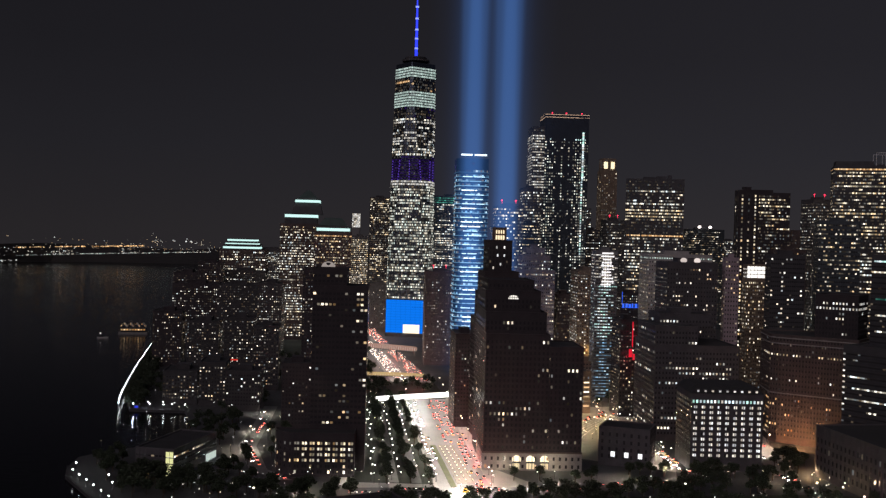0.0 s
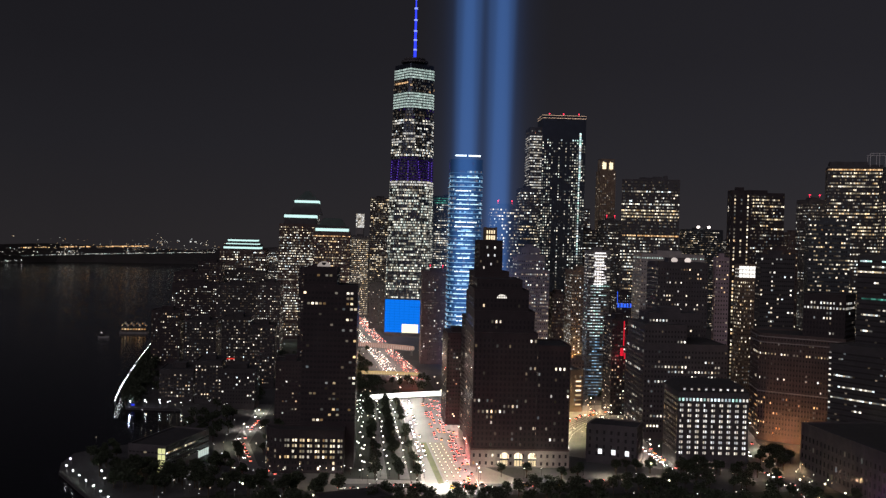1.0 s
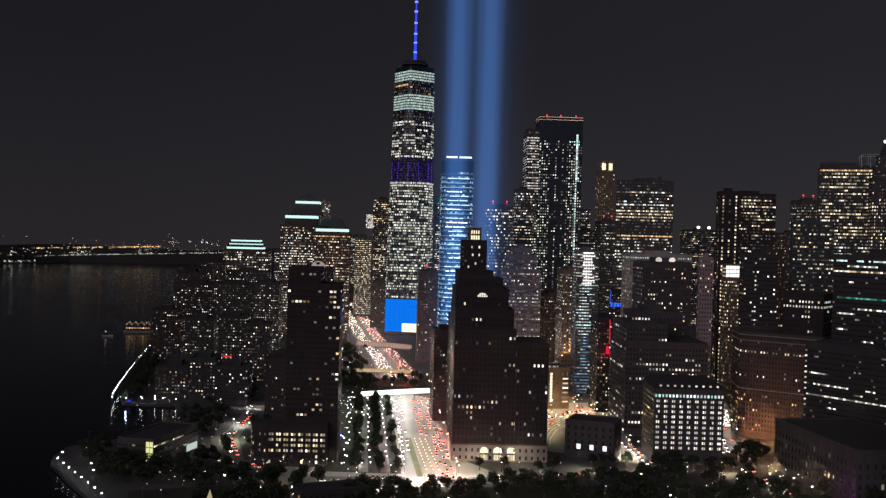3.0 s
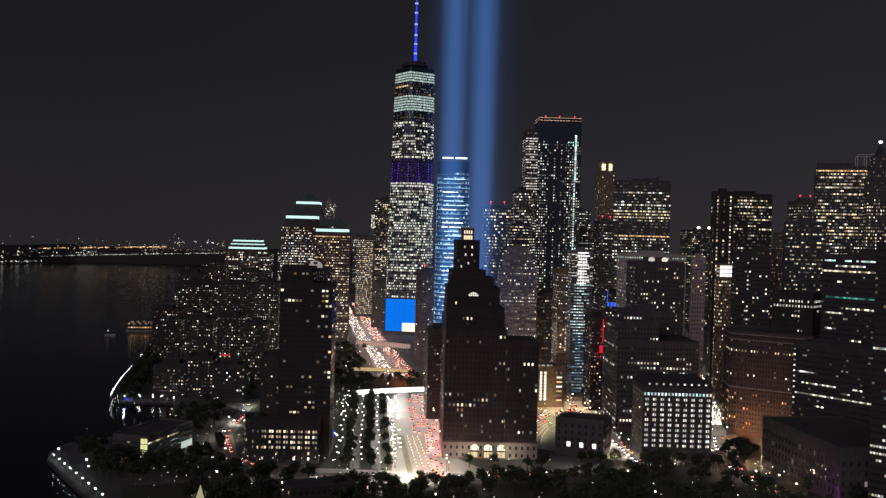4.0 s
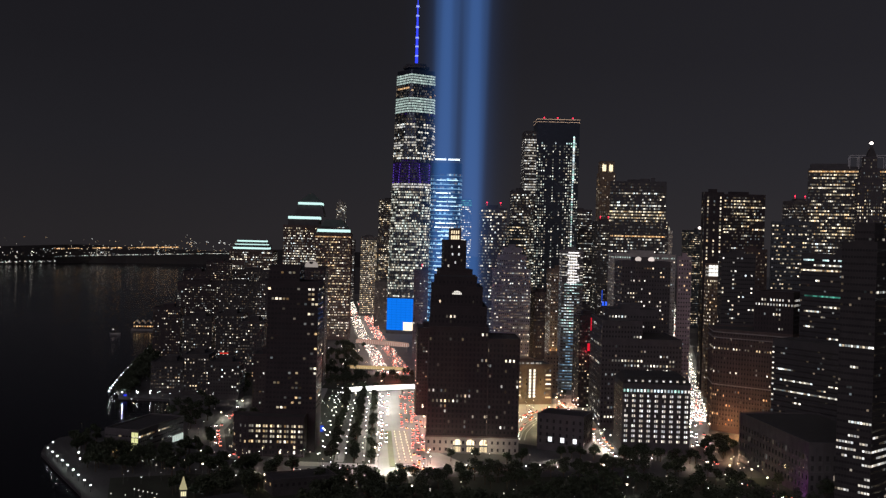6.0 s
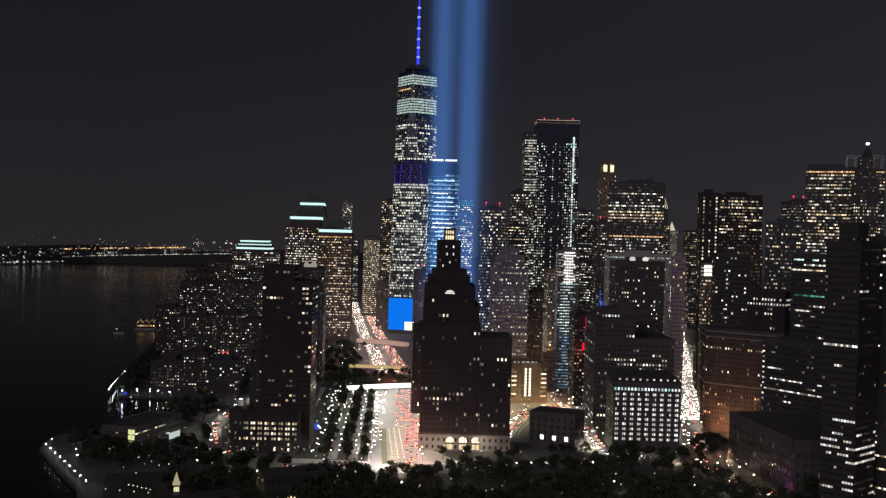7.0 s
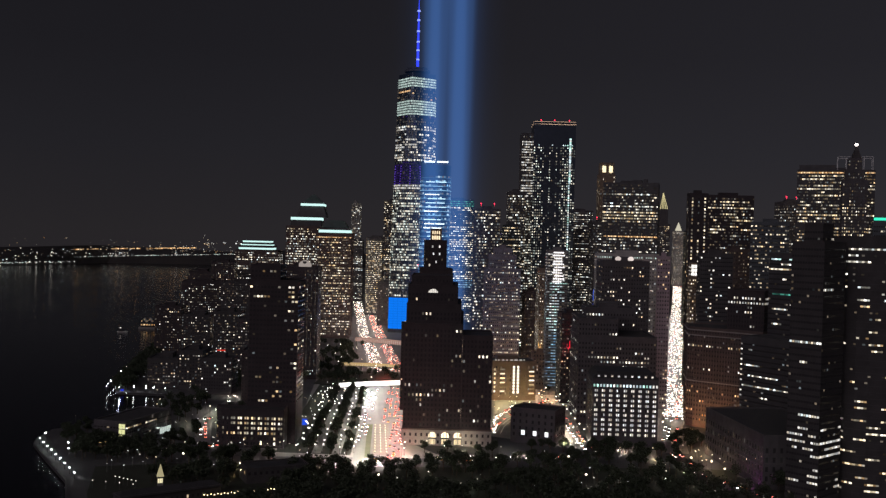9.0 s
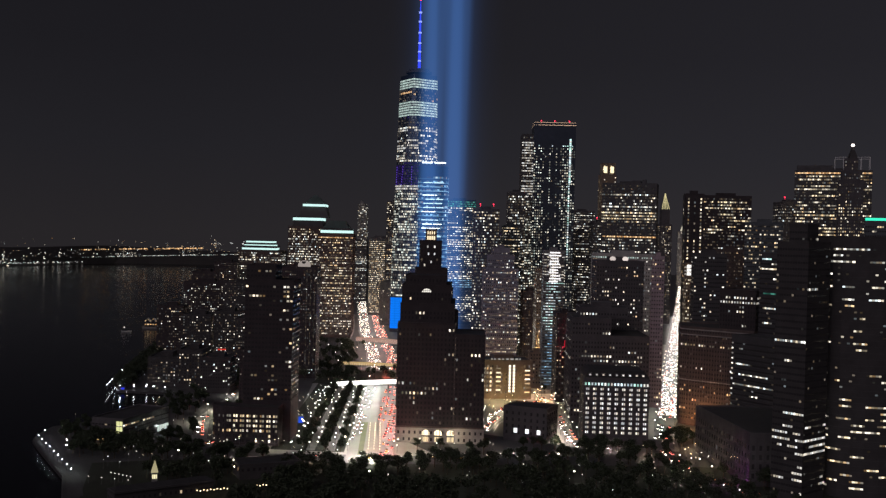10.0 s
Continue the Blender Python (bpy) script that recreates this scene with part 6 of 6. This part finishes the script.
# the far stretch of the highway and avenue: countless lights
far = thing("distant_traffic", -60, 1200, 0, 0, "dense distant traffic as white and red lights", "traffic", kind="stuff")
heads, tails = Acc(), Acc()
for _ in range(1700):
    u = rnd.random() ** 1.1
    y = 1094 + 1180 * u
    for (ax, ay), (bx, by) in zip(MID, MID[1:] + [(-260, 2500)]):
        if ay <= y < by:
            c = ax + (bx - ax) * (y - ay) / (by - ay)
    right = rnd.random() < 0.5
    x = c + (rnd.uniform(3, 18) if right else rnd.uniform(-19, -4)) * (1 + 0.3 * u)
    s = (0.10 + 0.28 * rnd.random() ** 2) * (1 + 0.5 * u)
    (tails if rnd.random() < (0.72 if right else 0.06) else heads).box(x + 60 - s, x + 60 + s, y - 1200 - 0.3, y - 1200 + 0.3, 0.5, 0.5 + 1.3 * s)
for _ in range(2200):
    u = rnd.random() ** 1.7
    y = 850 + 3000 * u
    x = 254 + (y - 888) * 0.1602 + rnd.uniform(0, 20 + 8 * u)
    s = (0.10 + 0.24 * rnd.random() ** 2) * (1 + 1.4 * u)
    (tails if rnd.random() < 0.10 else heads).box(x + 60 - s, x + 60 + s, y - 1200 - 0.3, y - 1200 + 0.3, 0.6, 0.6 + 1.6 * s)
part("headlight", heads, lamp_mat("far_headlight", (1.0, 0.92, 0.80), 5.0), far, kind="stuff")
part("taillight", tails, lamp_mat("far_taillight", (1.0, 0.22, 0.15), 5.0), far, kind="stuff")
red_beacon(hotel, 8, 12, 196)
red_beacon(hotel, 25, 12, 196)


# ---- waterfront ----
def seawall_rail(points, label):
    th = thing("railing", points[0][0], points[0][1], 0, 0, label, "railing")
    ox, oy = points[0]
    a, b = Acc(), Acc()
    for (ax, ay), (bx, by) in zip(points, points[1:]):
        n = max(2, int(math.hypot(bx - ax, by - ay) / 3))
        ang = math.atan2(by - ay, bx - ax)
        nx, ny = -math.sin(ang) * 0.05, math.cos(ang) * 0.05
        for k in range(n):
            x, y = ax + (bx - ax) * k / n - ox, ay + (by - ay) * k / n - oy
            a.box(x - 0.05, x + 0.05, y - 0.05, y + 0.05, 0, 1.1)
        for z in (0.35, 0.7, 1.08):
            b.prism([(ax - ox + nx, ay - oy + ny), (ax - ox - nx, ay - oy - ny), (bx - ox - nx, by - oy - ny), (bx - ox + nx, by - oy + ny)], z, z + 0.06)
    part("post", a, M_STEEL, th, kind="stuff")
    part("rail", b, M_STEEL, th, kind="stuff")


seawall_rail([(-238, 660), (-230.6, 637), (-203.6, 596), (-162.6, 536), (-137.6, 481)], "dark steel railing along the seawall promenade")
seawall_rail([(-264, 877), (-282.6, 930), (-343.6, 1180), (-401.6, 1398)], "dark steel railing along the riverside esplanade")
ribbon("pavement", [(-237, 657), (-229, 637), (-202, 597), (-161, 537), (-137, 486)], [(-230, 660), (-222, 642), (-195, 601), (-154, 542), (-130, 492)], 0.14, M_ASPHALT, "paved promenade beside the water")


def pier_house():
    th = thing("pier_house", -106, 478, 0, 40, "long low dark pier building", "building")
    solid(th, rect(0, 60, 0, 12), 0, 5.6, M_BLACKSTONE)
    facade(th, rect(0, 60, 0, 12), 0.5, 5.6, patt(0.06, "warm", seed=150), 3.4, 3.2, (1.1, 1.7), 0.8, 0.15, 0, M_BLACKSTONE, 40)
    a = Acc()
    i = len(a.v)
    a.v += [(-0.8, -0.8, 5.7), (60.8, -0.8, 5.7), (60.8, 12.8, 5.7), (-0.8, 12.8, 5.7), (3, 6, 8.6), (57, 6, 8.6)]
    a.f += [(0, 1, 5, 4), (2, 3, 4, 5), (1, 2, 5), (3, 0, 4)]
    part("roof", a, M_ROOF, th)


pier_house()
ct = thing("clock_tower", -97.5, 519, 0, 20, "small floodlit clock tower with a pointed roof", "clock tower")
solid(ct, rect(-1.7, 1.7, -1.7, 1.7), 0, 9, M_CONC, parapet=0.3)
a = Acc()
for k in range(3):
    a.box(-1.4 + k, -0.6 + k, -1.85, -1.75, 5.6, 8.2)
part("clock_face", a, lamp_mat("clock_glow", (1.0, 0.9, 0.55), 0.9), ct, "lit clock stage")
a = Acc()
a.prism(rect(-2.1, 2.1, -2.1, 2.1), 9.3, 16.5, rect(-0.12, 0.12, -0.12, 0.12))
part("spire", a, lamp_mat("spire_glow", (1.0, 0.88, 0.5), 0.35), ct, "floodlit pointed roof")
sl = thing("string_lights", -66, 503, 0, 31, "row of warm festoon lights over a terrace", "string lights")
for k in range(22):
    bm = bmesh.new()
    bmesh.ops.create_uvsphere(bm, u_segments=8, v_segments=6, radius=0.32, matrix=Matrix.Translation((k * 2.0, 0, 3.4 - 0.5 * (k % 2))))
    part("bulb", bm, lamp_mat("festoon", (1.0, 0.74, 0.40), 4.0) if k == 0 else bpy.data.materials["festoon"], sl)
a = Acc()
for k in range(8):
    a.box(k * 6 - 0.07, k * 6 + 0.07, 0.2, 0.34, 0, 3.9)
a.box(0, 42.1, 0.22, 0.30, 3.75, 3.83)
part("frame", a, M_STEEL, sl)
# river pavilion with a zigzag lit roof
pv = thing("pier_pavilion", -471, 1505, 0, 12, "lit waterside pavilion with a zigzag roof", "pavilion")
pv.scale = (0.64, 0.7, 0.95)
a = Acc()
a.box(-2, 62, -4, 30, -6, 1.0)
part("pier_deck", a, M_CONC, pv)
a = Acc()
a.box(2, 58, 2, 26, 1, 7)
part("hall", a, M_GLASS, pv)
z = Acc()
for k in range(4):
    x = 2 + k * 14
    z.quad((x, 0, 9), (x + 7, 0, 15), (x + 7, 26, 15), (x, 26, 9))
    z.quad((x + 7, 0, 15), (x + 14, 0, 9), (x + 14, 26, 9), (x + 7, 26, 15))
part("zigzag_roof", z, M_WHITE, pv)
z = Acc()
for k in range(9):
    z.box(3 + k * 6.2, 6.6 + k * 6.2, 1.6, 1.9, 4, 6)
    z.box(4 + k * 6.4, 5.4 + k * 6.4, -0.4, 0, 10.5 + 2.5 * (k % 2), 12 + 2.5 * (k % 2))
part("lit_window", z, LIT["amber"][0], pv, "amber lit windows", "stuff")

# white beacon on the stepped tower, roof floodlights, street signs
bk = thing("roof_beacon", 499, 1125, 256, 0, "small pointed copper roof with a white beacon", "beacon")
a = Acc()
a.prism(rect(-5, 5, -5, 5), 0.9, 16, rect(-0.5, 0.5, -0.5, 0.5))
part("spire", a, M_BLACKSTONE, bk)
dome(bk, 0, 0, 17, 2.0, 3.5, "lamp")
for x, y, z in ((456, 1838, 183), (475, 1838, 183)):
    fl = thing("floodlight", x, y, z, 0, "bright white rooftop floodlight", "floodlight", "roof floodlights")
    dome(fl, 0, 0, 0, 3.0, 2.5, "lamp")
for x, y, z, w, h, c, lab in ((168.0, 904.6, 62, 0.8, 22, (1.0, 0.02, 0.05), "thin vertical red neon line"), (165.5, 904.4, 53, 3.0, 7, (1.0, 0.02, 0.05), "glowing red wall sign"), (169.0, 904.4, 50.5, 3.4, 5.2, (1.0, 0.03, 0.06), "small glowing red wall sign beside a taller one"), (-58, 746, 0.2, 4, 5, (0.03, 0.12, 1.0), "blue glowing street screen"), (-262, 884, 0.2, 3, 1.6, (0.05, 0.08, 1.0), "blue light by the water"), (-216, 1050.0, 22, 9, 1.3, (1.0, 0.06, 0.04), "thin red lit sign on an apartment block")):
    sg = thing("lit_sign", x, y, z, 6, lab, "sign")
    a = Acc()
    a.box(0, w, -0.9, -0.3, 0, h)
    part("panel", a, lamp_mat("sign_light", c, 0.6), sg)
    b = Acc()
    b.box(-0.2, w + 0.2, -0.3, 0.3, -0.2, h + 0.2)
    part("frame", b, M_STEEL, sg)

red_slab = building("brick_building", "low red brick building lit by amber street lamps", 150, 985, 22, 20, 25, 4, M_REDBRICK, patt(0.05, "warm", seed=161), 3.6, 3.2, (1.2, 1.6), single=20)
pink_slab = building("brick_building", "narrow pinkish stone slab beside a red brick building", 134, 990, 15, 22, 37, 4, M_TAN, patt(0.04, "warm", seed=162), 3.6, 3.2, (1.2, 1.6), single=20)
vb = building("visitor_building", "low dark pavilion building with a few lit windows", -52, 545, 40, 20, 9, 28, M_BLACKSTONE, patt(0.12, "warm", seed=160), 4.0, 3.6, (1.6, 1.8), single=30, extra=False)
bl = thing("lit_sign", 211.8, 1213.6, 76, 2, "row of blue glowing letters on a hotel cornice", "sign")
for k, (w, h) in enumerate(((2.2, 4.6), (2.6, 4.6), (2.8, 4.2), (1.8, 4.6), (2.6, 4.6), (2.2, 4.4))):
    a = Acc()
    a.box(1.0 + k * 3.7, 1.0 + k * 3.7 + w, -0.8, -0.4, 0.3, 0.3 + h)
    part("letter_bar", a, lamp_mat("letter_blue", (0.04, 0.14, 1.0), 1.0) if k == 0 else bpy.data.materials["letter_blue"], bl)
a = Acc()
a.box(0, 23, -0.4, 0.0, 0, 0.3)
a.box(0.4, 0.9, -0.8, -0.4, 5, 19)
part("frame", a, bpy.data.materials["letter_blue"], bl, "blue neon edge")


def boat():
    th = thing("boat", -475, 1444, -2.0, 25, "small moored boat with a white deck lamp", "boat")
    bm = bmesh.new()
    bmesh.ops.create_cube(bm, size=1, matrix=Matrix.Translation((0, 0, 0.9)) @ Matrix.Diagonal((16, 5, 2.2, 1)))
    for v in bm.verts:
        if v.co.x > 0:
            v.co.y *= 0.25
        if v.co.z < 1:
            v.co.y *= 0.6
            v.co.x *= 0.85
    bmesh.ops.bevel(bm, geom=bm.edges[:], offset=0.25, segments=2, affect="EDGES")
    part("hull", bm, M_WHITE, th)
    a = Acc()
    a.prism(rect(-6, 1, -1.7, 1.7), 2.0, 4.4, rect(-5.6, 0.4, -1.5, 1.5))
    part("cabin", a, M_GLASS, th)
    a = Acc()
    a.box(-3.1, -2.9, -0.1, 0.1, 4.4, 7.0)
    part("mast", a, M_STEEL, th)
    dome(th, -3.0, 0, 7.3, 0.8, 1.6, "deck_lamp")


boat()
# painted lane lines on the tunnel ramps
RAMP = [(93, 742), (96, 775), (104, 812), (118, 850), (134, 880), (156, 908)]
for off in (-7.5, -4.0, -0.5, 3.0, 6.5, 10.0):
    left, right = [], []
    for k, (x, y) in enumerate(RAMP):
        (ax, ay), (bx, by) = RAMP[max(0, k - 1)], RAMP[min(len(RAMP) - 1, k + 1)]
        d = math.hypot(bx - ax, by - ay)
        nx, ny = (by - ay) / d, -(bx - ax) / d
        left.append((x + nx * (off - 0.2), y + ny * (off - 0.2)))
        right.append((x + nx * (off + 0.2), y + ny * (off + 0.2)))
    ribbon("lane_line", left, right, 0.06, M_WHITE, "white painted lane line on the ramp")
